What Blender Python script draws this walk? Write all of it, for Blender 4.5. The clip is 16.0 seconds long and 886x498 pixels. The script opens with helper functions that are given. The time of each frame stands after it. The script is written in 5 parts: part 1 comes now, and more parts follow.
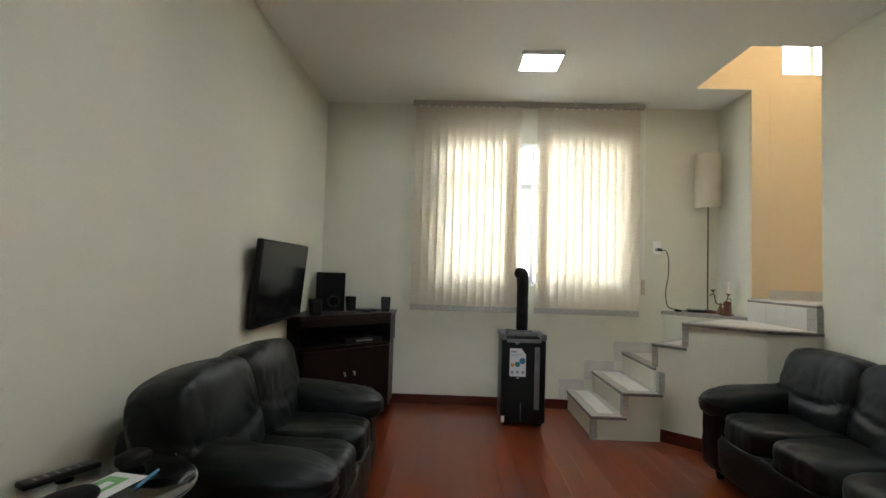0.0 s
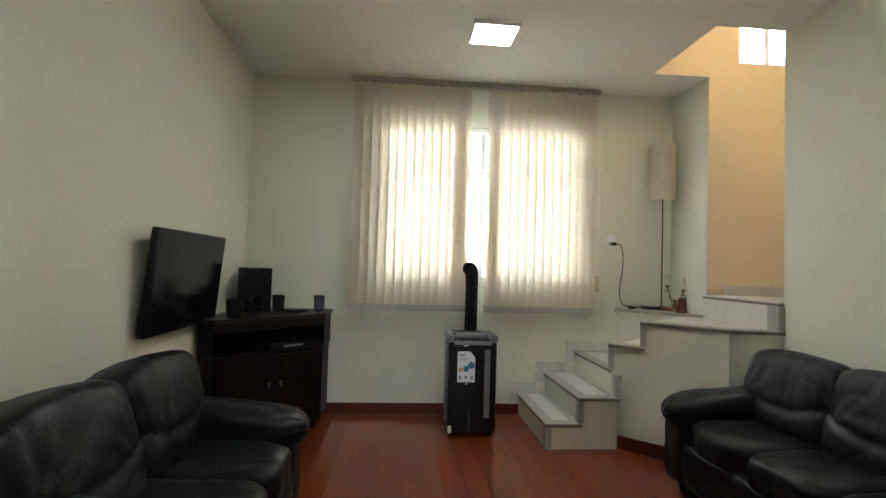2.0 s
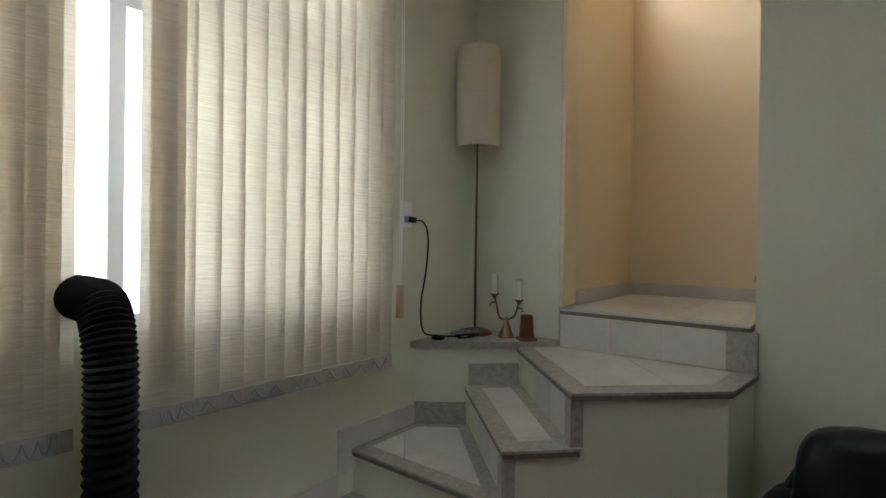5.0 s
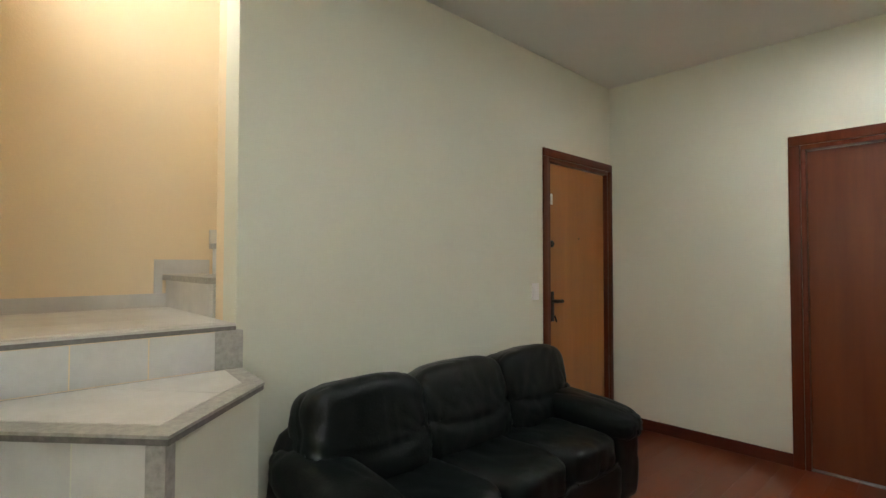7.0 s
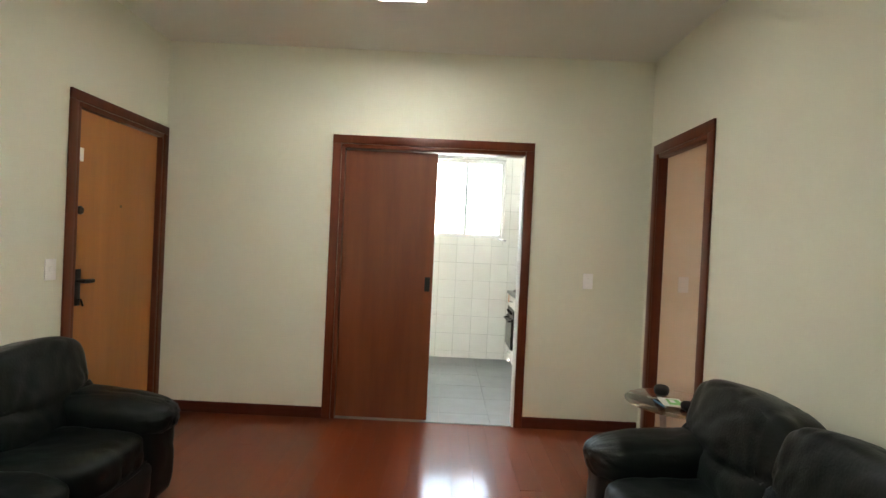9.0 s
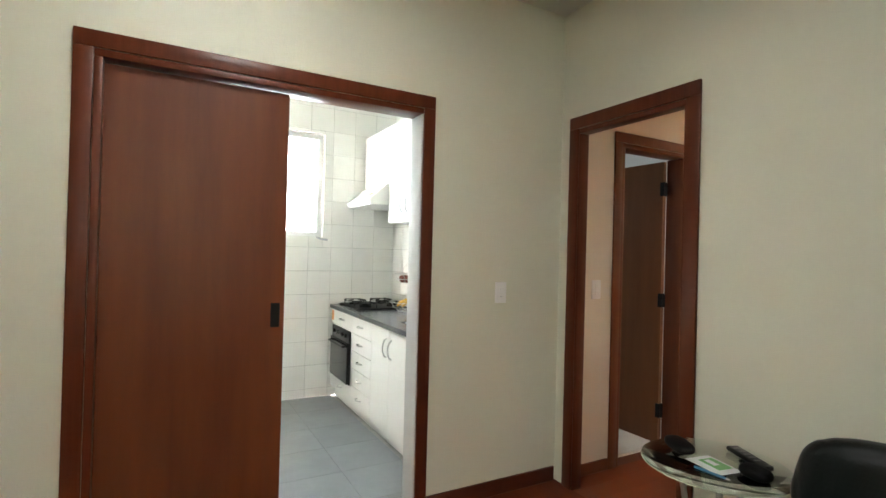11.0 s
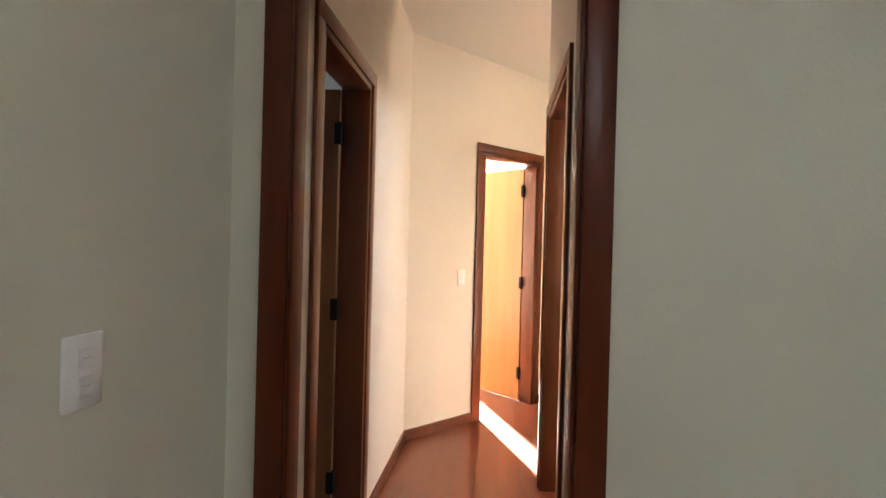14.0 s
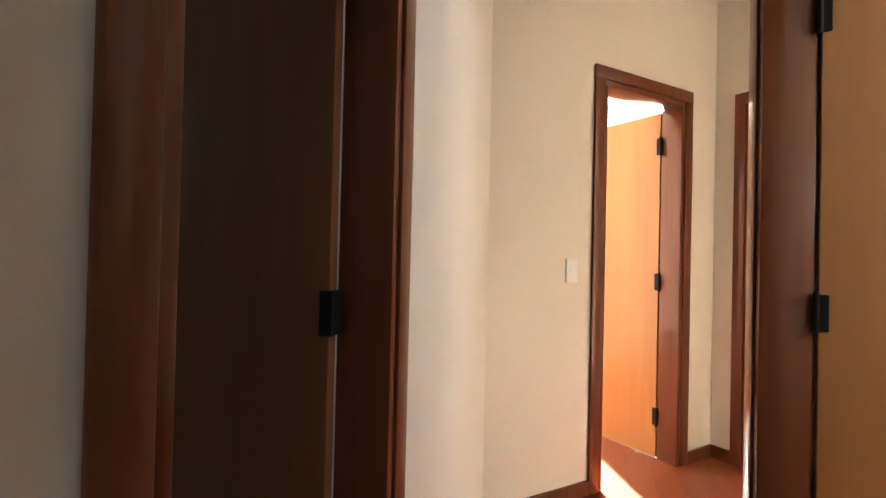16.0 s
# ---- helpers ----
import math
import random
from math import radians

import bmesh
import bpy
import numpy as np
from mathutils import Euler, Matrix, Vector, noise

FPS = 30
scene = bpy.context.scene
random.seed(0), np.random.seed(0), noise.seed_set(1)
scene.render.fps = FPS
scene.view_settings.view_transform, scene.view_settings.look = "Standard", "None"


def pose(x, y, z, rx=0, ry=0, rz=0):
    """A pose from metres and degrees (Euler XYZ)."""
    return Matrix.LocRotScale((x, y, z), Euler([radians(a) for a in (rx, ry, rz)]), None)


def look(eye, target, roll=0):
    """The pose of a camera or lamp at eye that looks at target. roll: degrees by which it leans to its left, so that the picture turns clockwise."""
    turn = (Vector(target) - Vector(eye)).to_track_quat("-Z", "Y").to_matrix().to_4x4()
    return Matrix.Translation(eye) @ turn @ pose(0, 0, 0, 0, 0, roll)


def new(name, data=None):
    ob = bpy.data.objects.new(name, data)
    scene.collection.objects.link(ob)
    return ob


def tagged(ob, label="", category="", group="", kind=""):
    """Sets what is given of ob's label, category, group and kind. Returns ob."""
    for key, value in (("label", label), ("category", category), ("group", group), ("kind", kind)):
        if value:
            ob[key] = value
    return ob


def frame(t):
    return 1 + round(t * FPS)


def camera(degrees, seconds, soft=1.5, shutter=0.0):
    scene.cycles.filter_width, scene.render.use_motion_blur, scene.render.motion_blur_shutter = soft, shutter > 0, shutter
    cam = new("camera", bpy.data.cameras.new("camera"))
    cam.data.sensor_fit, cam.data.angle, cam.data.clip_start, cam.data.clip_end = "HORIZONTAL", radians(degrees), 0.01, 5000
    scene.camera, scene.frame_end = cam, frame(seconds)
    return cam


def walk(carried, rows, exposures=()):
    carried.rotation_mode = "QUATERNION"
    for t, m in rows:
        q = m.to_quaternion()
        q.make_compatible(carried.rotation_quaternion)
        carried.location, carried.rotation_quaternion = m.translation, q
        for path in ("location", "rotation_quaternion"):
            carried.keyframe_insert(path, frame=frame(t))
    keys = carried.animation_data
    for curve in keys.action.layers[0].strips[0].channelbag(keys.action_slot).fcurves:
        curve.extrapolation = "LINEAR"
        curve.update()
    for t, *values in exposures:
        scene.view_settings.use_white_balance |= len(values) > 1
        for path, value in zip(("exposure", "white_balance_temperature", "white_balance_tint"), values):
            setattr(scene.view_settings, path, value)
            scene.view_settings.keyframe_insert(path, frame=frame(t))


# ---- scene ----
cam = camera(83.7, 16.0)
PATH = [
    (0, (1.259, -0.207, 1.225), (1.208, 1.79, 1.317), 1.7),
    (0.5, (1.258, -0.275, 1.221), (1.25, 1.723, 1.301), 1.8),
    (1, (1.26, -0.285, 1.212), (1.281, 1.713, 1.289), 1.8),
    (1.5, (1.249, -0.092, 1.21), (1.335, 1.904, 1.29), 1.9),
    (2, (1.281, 0.206, 1.237), (1.45, 2.198, 1.311), 1.7),
    (2.5, (1.297, 0.539, 1.264), (1.548, 2.522, 1.335), 1.4),
    (3, (1.395, 0.928, 1.29), (1.712, 2.902, 1.354), 1.6),
    (5.5, (1.45, 3.32, 1.371), (3.324, 4.018, 1.366), 0.9),
    (6, (1.459, 3.609, 1.36), (3.459, 3.642, 1.379), 0.9),
    (6.5, (1.552, 3.794, 1.335), (3.421, 3.082, 1.369), 0.6),
    (7, (1.598, 3.912, 1.329), (3.057, 2.545, 1.385), 0.1),
    (7.5, (1.585, 3.991, 1.356), (2.487, 2.207, 1.394), 0.5),
    (8, (1.549, 3.993, 1.353), (2.029, 2.051, 1.379), 1.3),
    (8.5, (1.473, 3.945, 1.369), (1.689, 1.957, 1.354), 2.2),
    (11, (2.086, 2.29, 1.359), (1.114, 0.542, 1.372), 1.5),
    (11.5, (2.116, 1.896, 1.337), (0.782, 0.406, 1.35), 1.4),
    (12, (2.086, 1.519, 1.361), (0.457, 0.358, 1.352), 1.2),
    (12.5, (1.998, 1.211, 1.382), (0.174, 0.39, 1.365), 0.9),
    (13, (1.766, 0.959, 1.376), (-0.153, 0.399, 1.359), 0.9),
    (13.5, (1.492, 0.766, 1.357), (-0.476, 0.408, 1.336), 1.1),
    (14, (1.15, 0.651, 1.352), (-0.838, 0.434, 1.342), 1.5),
    (14.5, (0.789, 0.574, 1.332), (-1.208, 0.471, 1.343), 1.9),
    (15, (0.432, 0.53, 1.334), (-1.567, 0.499, 1.324), 1.8),
    (15.5, (0.194, 0.496, 1.262), (-1.801, 0.358, 1.271), 1.6),
    (16, (-0.081, 0.457, 1.184), (-2.002, -0.101, 1.207), 1.3),
]
EXPOSURES = [(0.0, 4.7, 6050, 9), (3.0, 4.55, 6150, 9), (5.5, 3.5, 5850, 10), (6.2, 4.05, 6050, 10), (7.0, 4.75, 6250, 8), (7.5, 4.85, 6350, 8), (8.0, 5.1, 6600, 7), (8.5, 5.1, 6600, 7), (11.0, 5.0, 6400, 7), (11.5, 4.85, 6400, 8), (12.5, 4.35, 6400, 9), (13.0, 4.35, 6600, 10), (14.0, 4.35, 6050, 10), (14.6, 4.2, 6000, 10), (15.1, 4.4, 5850, 9), (15.5, 4.1, 5750, 4), (16.0, 3.9, 6000, 8)]
walk(cam, [(t, look(eye, target, roll)) for t, eye, target, roll in PATH], EXPOSURES)
# ---------------------------------------------------------------- light
world = bpy.data.worlds.new("sky")
scene.world = world
world.use_nodes = True
wn = world.node_tree.nodes
sky = wn.new("ShaderNodeTexSky")
sky.sky_type = "NISHITA"
sky.sun_disc = False
SUN_DIR = Vector((0.92, 0.385, -0.46)).normalized()
sky.sun_elevation = math.asin(-SUN_DIR.z)
sky.sun_rotation = math.atan2(-SUN_DIR.x, -SUN_DIR.y)
world.node_tree.links.new(sky.outputs[0], wn["Background"].inputs[0])
wn["Background"].inputs[1].default_value = 0.05
sun = new("sun", bpy.data.lights.new("sun", "SUN"))
sun.data.energy, sun.data.angle, sun.data.color = 5.0, radians(0.5), (1, 0.93, 0.82)
sun.matrix_world = look((-8, -3, 5), Vector((-8, -3, 5)) + SUN_DIR)


def window_light(name, eye, target, sx, sy, watts, color):
    """An area lamp for daylight at a window, or for added fill without one."""
    li = bpy.data.lights.new(name, "AREA")
    li.shape, li.size, li.size_y, li.energy, li.color = "RECTANGLE", sx, sy, watts, color
    ob = new(name, li)
    ob.matrix_world = look(eye, target)
    return ob


window_light("window_light", (1.97, 4.86, 2.0), (1.97, 3.9, 1.62), 3.4, 2.4, 10.5, (0.97, 0.98, 0.95))
window_light("kitchen_window_light", (1.3, -2.62, 1.95), (1.3, 0, 1.6), 0.9, 0.95, 1.0, (0.78, 0.91, 1))
window_light("stair_window_light", (4.25, 4.12, 3.32), (4.25, 3.0, 2.9), 0.6, 0.7, 1.65, (1, 0.95, 0.87))
# Lamp at an unseen, added opening; set strong to brighten the hall.
window_light("bedroom_fill_light", (-5.85, 0.9, 1.6), (-2, 0.5, 1.3), 1.3, 1.1, 62, (1, 0.9, 0.78))
# The side room has no window built; its lamp stands at the plain wall.
window_light("side_room_window_light", (-0.95, 2.9, 1.7), (-1.0, 0, 1.5), 0.9, 1.0, 4.5, (1, 0.95, 0.9))
# Added to brighten the bathroom, which has no window here.
window_light("bath_fill_light", (-1.0, -1.95, 1.95), (-1.0, 0, 1.5), 0.5, 0.4, 0.2, (0.85, 0.94, 1))

# ---------------------------------------------------------------- materials


def material(name, color, rough=0.5, metal=0.0, color2=None, scale=6.0, stretch=(1, 1, 1), bump=0.0, bump_scale=60.0,
             spec=0.5, coat=0.0, random_amount=0.0, rough_var=0.0, transmission=0.0, coat_rough=0.08):
    m = bpy.data.materials.new(name)
    m.use_nodes = True
    nt = m.node_tree
    b = nt.nodes["Principled BSDF"]
    b.inputs["Base Color"].default_value = (*color, 1)
    b.inputs["Roughness"].default_value = rough
    b.inputs["Metallic"].default_value = metal
    b.inputs["Specular IOR Level"].default_value = spec
    b.inputs["Coat Weight"].default_value = coat
    b.inputs["Coat Roughness"].default_value = coat_rough
    b.inputs["Transmission Weight"].default_value = transmission
    tc = nt.nodes.new("ShaderNodeTexCoord")
    mp = nt.nodes.new("ShaderNodeMapping")
    mp.inputs["Scale"].default_value = stretch
    nt.links.new(tc.outputs["Object"], mp.inputs[0])
    if color2:
        n1 = nt.nodes.new("ShaderNodeTexNoise")
        n1.inputs["Scale"].default_value = scale
        n1.inputs["Detail"].default_value = 6
        n1.inputs["Roughness"].default_value = 0.62
        nt.links.new(mp.outputs[0], n1.inputs["Vector"])
        rp = nt.nodes.new("ShaderNodeMapRange")
        rp.inputs[1].default_value, rp.inputs[2].default_value = 0.3, 0.7
        nt.links.new(n1.outputs[0], rp.inputs[0])
        mx = nt.nodes.new("ShaderNodeMix")
        mx.data_type = "RGBA"
        mx.inputs[6].default_value, mx.inputs[7].default_value = (*color, 1), (*color2, 1)
        nt.links.new(rp.outputs[0], mx.inputs[0])
        out = mx.outputs[2]
        if random_amount:
            oi = nt.nodes.new("ShaderNodeObjectInfo")
            hv = nt.nodes.new("ShaderNodeHueSaturation")
            rr = nt.nodes.new("ShaderNodeMapRange")
            rr.inputs[3].default_value, rr.inputs[4].default_value = 1 - random_amount, 1 + random_amount
            sh = nt.nodes.new("ShaderNodeVectorMath")
            sh.operation = "SCALE"
            sh.inputs[0].default_value = (37.0, 53.0, 11.0)
            nt.links.new(oi.outputs["Random"], sh.inputs["Scale"])
            nt.links.new(sh.outputs[0], mp.inputs["Location"])
            nt.links.new(oi.outputs["Random"], rr.inputs[0])
            nt.links.new(rr.outputs[0], hv.inputs["Value"])
            nt.links.new(out, hv.inputs["Color"])
            out = hv.outputs[0]
        nt.links.new(out, b.inputs["Base Color"])
        if rough_var:
            rv = nt.nodes.new("ShaderNodeMapRange")
            rv.inputs[3].default_value, rv.inputs[4].default_value = rough - rough_var, rough + rough_var
            nt.links.new(n1.outputs[0], rv.inputs[0])
            nt.links.new(rv.outputs[0], b.inputs["Roughness"])
    if bump:
        n2 = nt.nodes.new("ShaderNodeTexNoise")
        n2.inputs["Scale"].default_value = bump_scale
        n2.inputs["Detail"].default_value = 4
        nt.links.new(mp.outputs[0], n2.inputs["Vector"])
        bp = nt.nodes.new("ShaderNodeBump")
        bp.inputs["Strength"].default_value = bump
        bp.inputs["Distance"].default_value = 0.01
        nt.links.new(n2.outputs[0], bp.inputs["Height"])
        nt.links.new(bp.outputs[0], b.inputs["Normal"])
    return m


def emitter(name, color, strength):
    m = material(name, color, 0.4)
    b = m.node_tree.nodes["Principled BSDF"]
    b.inputs["Emission Color"].default_value = (*color, 1)
    b.inputs["Emission Strength"].default_value = strength
    return m


def thin_cloth(name, color, through_color, share, ribs=0.0):
    """Cloth that lets light through."""
    m = bpy.data.materials.new(name)
    m.use_nodes = True
    nt = m.node_tree
    out = nt.nodes["Material Output"]
    nt.nodes.remove(nt.nodes["Principled BSDF"])
    d, t, mx = nt.nodes.new("ShaderNodeBsdfDiffuse"), nt.nodes.new("ShaderNodeBsdfTranslucent"), nt.nodes.new("ShaderNodeMixShader")
    d.inputs[0].default_value, t.inputs[0].default_value = (*color, 1), (*through_color, 1)
    mx.inputs[0].default_value = share
    nt.links.new(d.outputs[0], mx.inputs[1])
    nt.links.new(t.outputs[0], mx.inputs[2])
    nt.links.new(mx.outputs[0], out.inputs[0])
    if ribs:
        tc, mp, n = nt.nodes.new("ShaderNodeTexCoord"), nt.nodes.new("ShaderNodeMapping"), nt.nodes.new("ShaderNodeTexNoise")
        mp.inputs["Scale"].default_value = (9, 9, 150)
        oi, sh = nt.nodes.new("ShaderNodeObjectInfo"), nt.nodes.new("ShaderNodeVectorMath")
        sh.operation = "SCALE"
        sh.inputs[0].default_value = (31.0, 17.0, 43.0)
        nt.links.new(oi.outputs["Random"], sh.inputs["Scale"])
        nt.links.new(sh.outputs[0], mp.inputs["Location"])
        n.inputs["Scale"].default_value, n.inputs["Detail"].default_value = 1.0, 3
        r = nt.nodes.new("ShaderNodeMapRange")
        r.inputs[1].default_value, r.inputs[2].default_value = 0.35, 0.65
        r.inputs[3].default_value, r.inputs[4].default_value = 1 - ribs, 1 + ribs * 0.3
        h = nt.nodes.new("ShaderNodeHueSaturation")
        h.inputs["Color"].default_value = (*through_color, 1)
        nt.links.new(tc.outputs["Object"], mp.inputs[0])
        nt.links.new(mp.outputs[0], n.inputs["Vector"])
        nt.links.new(n.outputs[0], r.inputs[0])
        nt.links.new(r.outputs[0], h.inputs["Value"])
        nt.links.new(h.outputs[0], t.inputs[0])
        b = nt.nodes.new("ShaderNodeBump")
        b.inputs["Strength"].default_value, b.inputs["Distance"].default_value = 0.4, 0.004
        nt.links.new(n.outputs[0], b.inputs["Height"])
        nt.links.new(b.outputs[0], d.inputs["Normal"])
    return m


PAINT = material("cream_wall_paint", (0.7, 0.7, 0.578), 0.55, color2=(0.73, 0.73, 0.608), scale=1.3, bump=0.12, bump_scale=90)
PAINT_WARM = material("warm_stair_paint", (0.82, 0.675, 0.45), 0.6, color2=(0.85, 0.705, 0.48), scale=1.5, bump=0.12, bump_scale=90)
PAINT_HALL = material("hall_paint", (0.79, 0.735, 0.64), 0.5, color2=(0.82, 0.765, 0.67), scale=1.2, bump=0.1, bump_scale=90)
CEIL = material("ceiling_paint", (0.73, 0.735, 0.68), 0.7, color2=(0.76, 0.765, 0.71), scale=1.1, bump=0.08, bump_scale=80)
PLANK = material("red_floor_wood", (0.145, 0.028, 0.0085), 0.34, color2=(0.175, 0.035, 0.0105), scale=2.2, stretch=(5, 0.35, 1), spec=0.12, random_amount=0.03, coat=0.75, coat_rough=0.12)
PLANK_X = material("red_hall_floor_wood", (0.2, 0.043, 0.013), 0.46, color2=(0.235, 0.052, 0.016), scale=2.2, stretch=(0.35, 5, 1), spec=0.32, random_amount=0.03, coat=0.7, coat_rough=0.15)
JOINT = material("floor_joint", (0.1, 0.022, 0.008), 0.5)
DARKWOOD = material("dark_red_wood_trim", (0.085, 0.018, 0.006), 0.34, color2=(0.13, 0.03, 0.0105), scale=2.5, stretch=(9, 9, 0.5), bump=0.02,
                    bump_scale=14, spec=0.3)
BASEWOOD = material("baseboard_wood", (0.06, 0.0135, 0.006), 0.38, color2=(0.095, 0.021, 0.009), scale=3, stretch=(1, 1, 8), spec=0.3)
HALLTRIM = material("hall_trim_wood", (0.12, 0.032, 0.012), 0.28, color2=(0.17, 0.05, 0.018), scale=2.5, stretch=(8, 8, 0.5), bump=0.02, bump_scale=14, spec=0.4)
DOOR_RED = material("reddish_brown_veneer", (0.12, 0.03, 0.01), 0.38, color2=(0.18, 0.052, 0.017), scale=1.6, stretch=(5, 5, 0.5), bump=0.02,
                    bump_scale=16, spec=0.35, rough_var=0.05)
DOOR_ORANGE = material("honey_veneer", (0.33, 0.125, 0.026), 0.35, color2=(0.41, 0.165, 0.04), scale=1.6, stretch=(6, 6, 0.5), bump=0.03, bump_scale=16, coat=0.2)
DOOR_BROWN = material("brown_veneer", (0.16, 0.062, 0.024), 0.33, color2=(0.21, 0.085, 0.034), scale=1.6, stretch=(6, 6, 0.5), bump=0.03, bump_scale=16, spec=0.3)
LEATHER = material("black_leather", (0.003, 0.0052, 0.005), 0.38, color2=(0.005, 0.008, 0.0077), scale=9, bump=0.15, bump_scale=110, spec=0.25, rough_var=0.1)
LEATHER_DULL = material("black_leather_base", (0.003, 0.004, 0.0038), 0.45, color2=(0.005, 0.006, 0.0058), scale=9, bump=0.12, bump_scale=90, spec=0.25)
# White painted lining; the grey of its shaded face is put into the colour.
LINING_SHADED = material("shaded_white_door_lining", (0.56, 0.575, 0.57), 0.6, color2=(0.6, 0.615, 0.61), scale=3, spec=0.2)
BLACK = material("black_plastic", (0.004, 0.004, 0.0044), 0.32, color2=(0.006, 0.006, 0.0063), scale=8, spec=0.3)
BLACK_MATT = material("matt_black_plastic", (0.003, 0.003, 0.0033), 0.6, color2=(0.005, 0.005, 0.0053), scale=14, bump=0.1, bump_scale=200, spec=0.2)
SCREEN = material("tv_screen", (0.006, 0.006, 0.007), 0.16)
SILVER = material("brushed_metal", (0.6, 0.6, 0.6), 0.28, 1.0, color2=(0.5, 0.5, 0.5), scale=20)
GREY_PLASTIC = material("grey_plastic", (0.16, 0.16, 0.165), 0.35, color2=(0.2, 0.2, 0.2), scale=10)
ESPRESSO = material("espresso_wood", (0.006, 0.0035, 0.0025), 0.42, color2=(0.012, 0.0055, 0.0035), scale=3, stretch=(8, 8, 0.7), spec=0.14)
ESPRESSO_TOP = material("espresso_wood_top", (0.015, 0.008, 0.006), 0.3, color2=(0.024, 0.012, 0.008), scale=3, stretch=(2, 8, 1), spec=0.3)
STAIR_TILE = material("grey_stair_tile", (0.58, 0.565, 0.525), 0.4, color2=(0.69, 0.675, 0.635), scale=6, bump=0.03, bump_scale=60, random_amount=0.05)
STAIR_EDGE = material("grey_granite_edge", (0.3, 0.29, 0.255), 0.42, color2=(0.47, 0.45, 0.4), scale=45, bump=0.04, bump_scale=120)
STAIR_NOSE = material("dark_stone_edge", (0.12, 0.11, 0.1), 0.45, color2=(0.22, 0.2, 0.18), scale=50)
GROUT = material("grout", (0.3, 0.29, 0.27), 0.8, color2=(0.36, 0.35, 0.33), scale=40)
WHITE_TILE = material("white_wall_tile", (0.8, 0.8, 0.78), 0.16, color2=(0.84, 0.84, 0.82), scale=3, random_amount=0.02)
KGROUT = material("tile_grout", (0.42, 0.42, 0.41), 0.8)
KFLOOR = material("grey_kitchen_tile", (0.17, 0.185, 0.19), 0.36, color2=(0.21, 0.225, 0.23), scale=5, random_amount=0.03)
WHITE_LAM = material("white_laminate", (0.8, 0.8, 0.78), 0.28, color2=(0.83, 0.83, 0.81), scale=2)
GRANITE = material("dark_grey_granite", (0.055, 0.057, 0.06), 0.22, color2=(0.13, 0.13, 0.135), scale=150)
WHITE_PL = material("white_plastic", (0.86, 0.86, 0.85), 0.35, color2=(0.88, 0.88, 0.87), scale=4)
ALU = material("white_window_frame", (0.7, 0.71, 0.72), 0.4, color2=(0.75, 0.76, 0.77), scale=5)
BLIND = thin_cloth("blind_cloth", (0.8, 0.75, 0.63), (0.52, 0.45, 0.335), 0.5, 0.2)
BLIND_HEM = material("blind_hem", (0.42, 0.4, 0.35), 0.7, color2=(0.48, 0.455, 0.4), scale=20)
TASSEL = material("beige_plastic", (0.55, 0.45, 0.3), 0.5, color2=(0.6, 0.5, 0.35), scale=12)
SHADE = thin_cloth("lamp_shade_cloth", (0.74, 0.68, 0.55), (0.6, 0.5, 0.35), 0.25, 0.06)
BRASS = material("aged_brass", (0.23, 0.15, 0.08), 0.4, 0.9, color2=(0.14, 0.09, 0.05), scale=30)
WAX = material("candle_wax", (0.72, 0.68, 0.58), 0.4, color2=(0.76, 0.72, 0.62), scale=15)
CLAY = material("reddish_brown_wood_carving", (0.11, 0.035, 0.018), 0.45, color2=(0.17, 0.055, 0.026), scale=14, bump=0.2, bump_scale=40)
PAPER = material("white_paper", (0.72, 0.75, 0.76), 0.5, color2=(0.76, 0.78, 0.79), scale=9)
BLUE = material("blue_print", (0.05, 0.2, 0.38), 0.5)
TEAL = material("teal_print", (0.03, 0.22, 0.24), 0.5)
ORANGE = material("orange_print", (0.72, 0.3, 0.08), 0.5)
GREEN = material("green_print", (0.16, 0.42, 0.14), 0.5)
GREYINK = material("grey_print", (0.3, 0.33, 0.35), 0.5)
YELLOW = material("yellow_fruit", (0.75, 0.5, 0.07), 0.45, color2=(0.55, 0.3, 0.06), scale=18)
RED_FRUIT = material("dark_red_fruit", (0.13, 0.022, 0.016), 0.4, color2=(0.22, 0.06, 0.03), scale=20)
TOWEL = material("white_towel", (0.74, 0.77, 0.78), 0.9, color2=(0.8, 0.82, 0.83), scale=20, bump=0.3, bump_scale=150)
TOWEL_BLUE = material("blue_towel", (0.45, 0.6, 0.68), 0.9, color2=(0.6, 0.71, 0.77), scale=20, bump=0.3, bump_scale=150)
LED = emitter("led_panel", (1, 0.98, 0.95), 2.4)
GLASS = material("clear_glass", (1, 1, 1), 0.02, transmission=1.0)
TABLE_GLASS = material("greenish_table_glass", (0.86, 0.95, 0.91), 0.02, transmission=1.0)

# ---------------------------------------------------------------- builders


def box(bm, x0, x1, y0, y1, z0, z1, bevel=0.0, seg=2, turn=None):
    g = bmesh.ops.create_cube(bm, size=1)
    vs = g["verts"]
    bmesh.ops.scale(bm, vec=(x1 - x0, y1 - y0, z1 - z0), verts=vs)
    if bevel:
        es = list({e for v in vs for e in v.link_edges})
        r = bmesh.ops.bevel(bm, geom=es, offset=bevel, segments=seg, affect="EDGES", profile=0.5)
        vs = list({v for f in r["faces"] for v in f.verts} | {v for v in vs if v.is_valid})
    if turn is not None:
        bmesh.ops.transform(bm, matrix=turn, verts=vs)
    bmesh.ops.translate(bm, vec=((x0 + x1) / 2, (y0 + y1) / 2, (z0 + z1) / 2), verts=vs)
    return bm


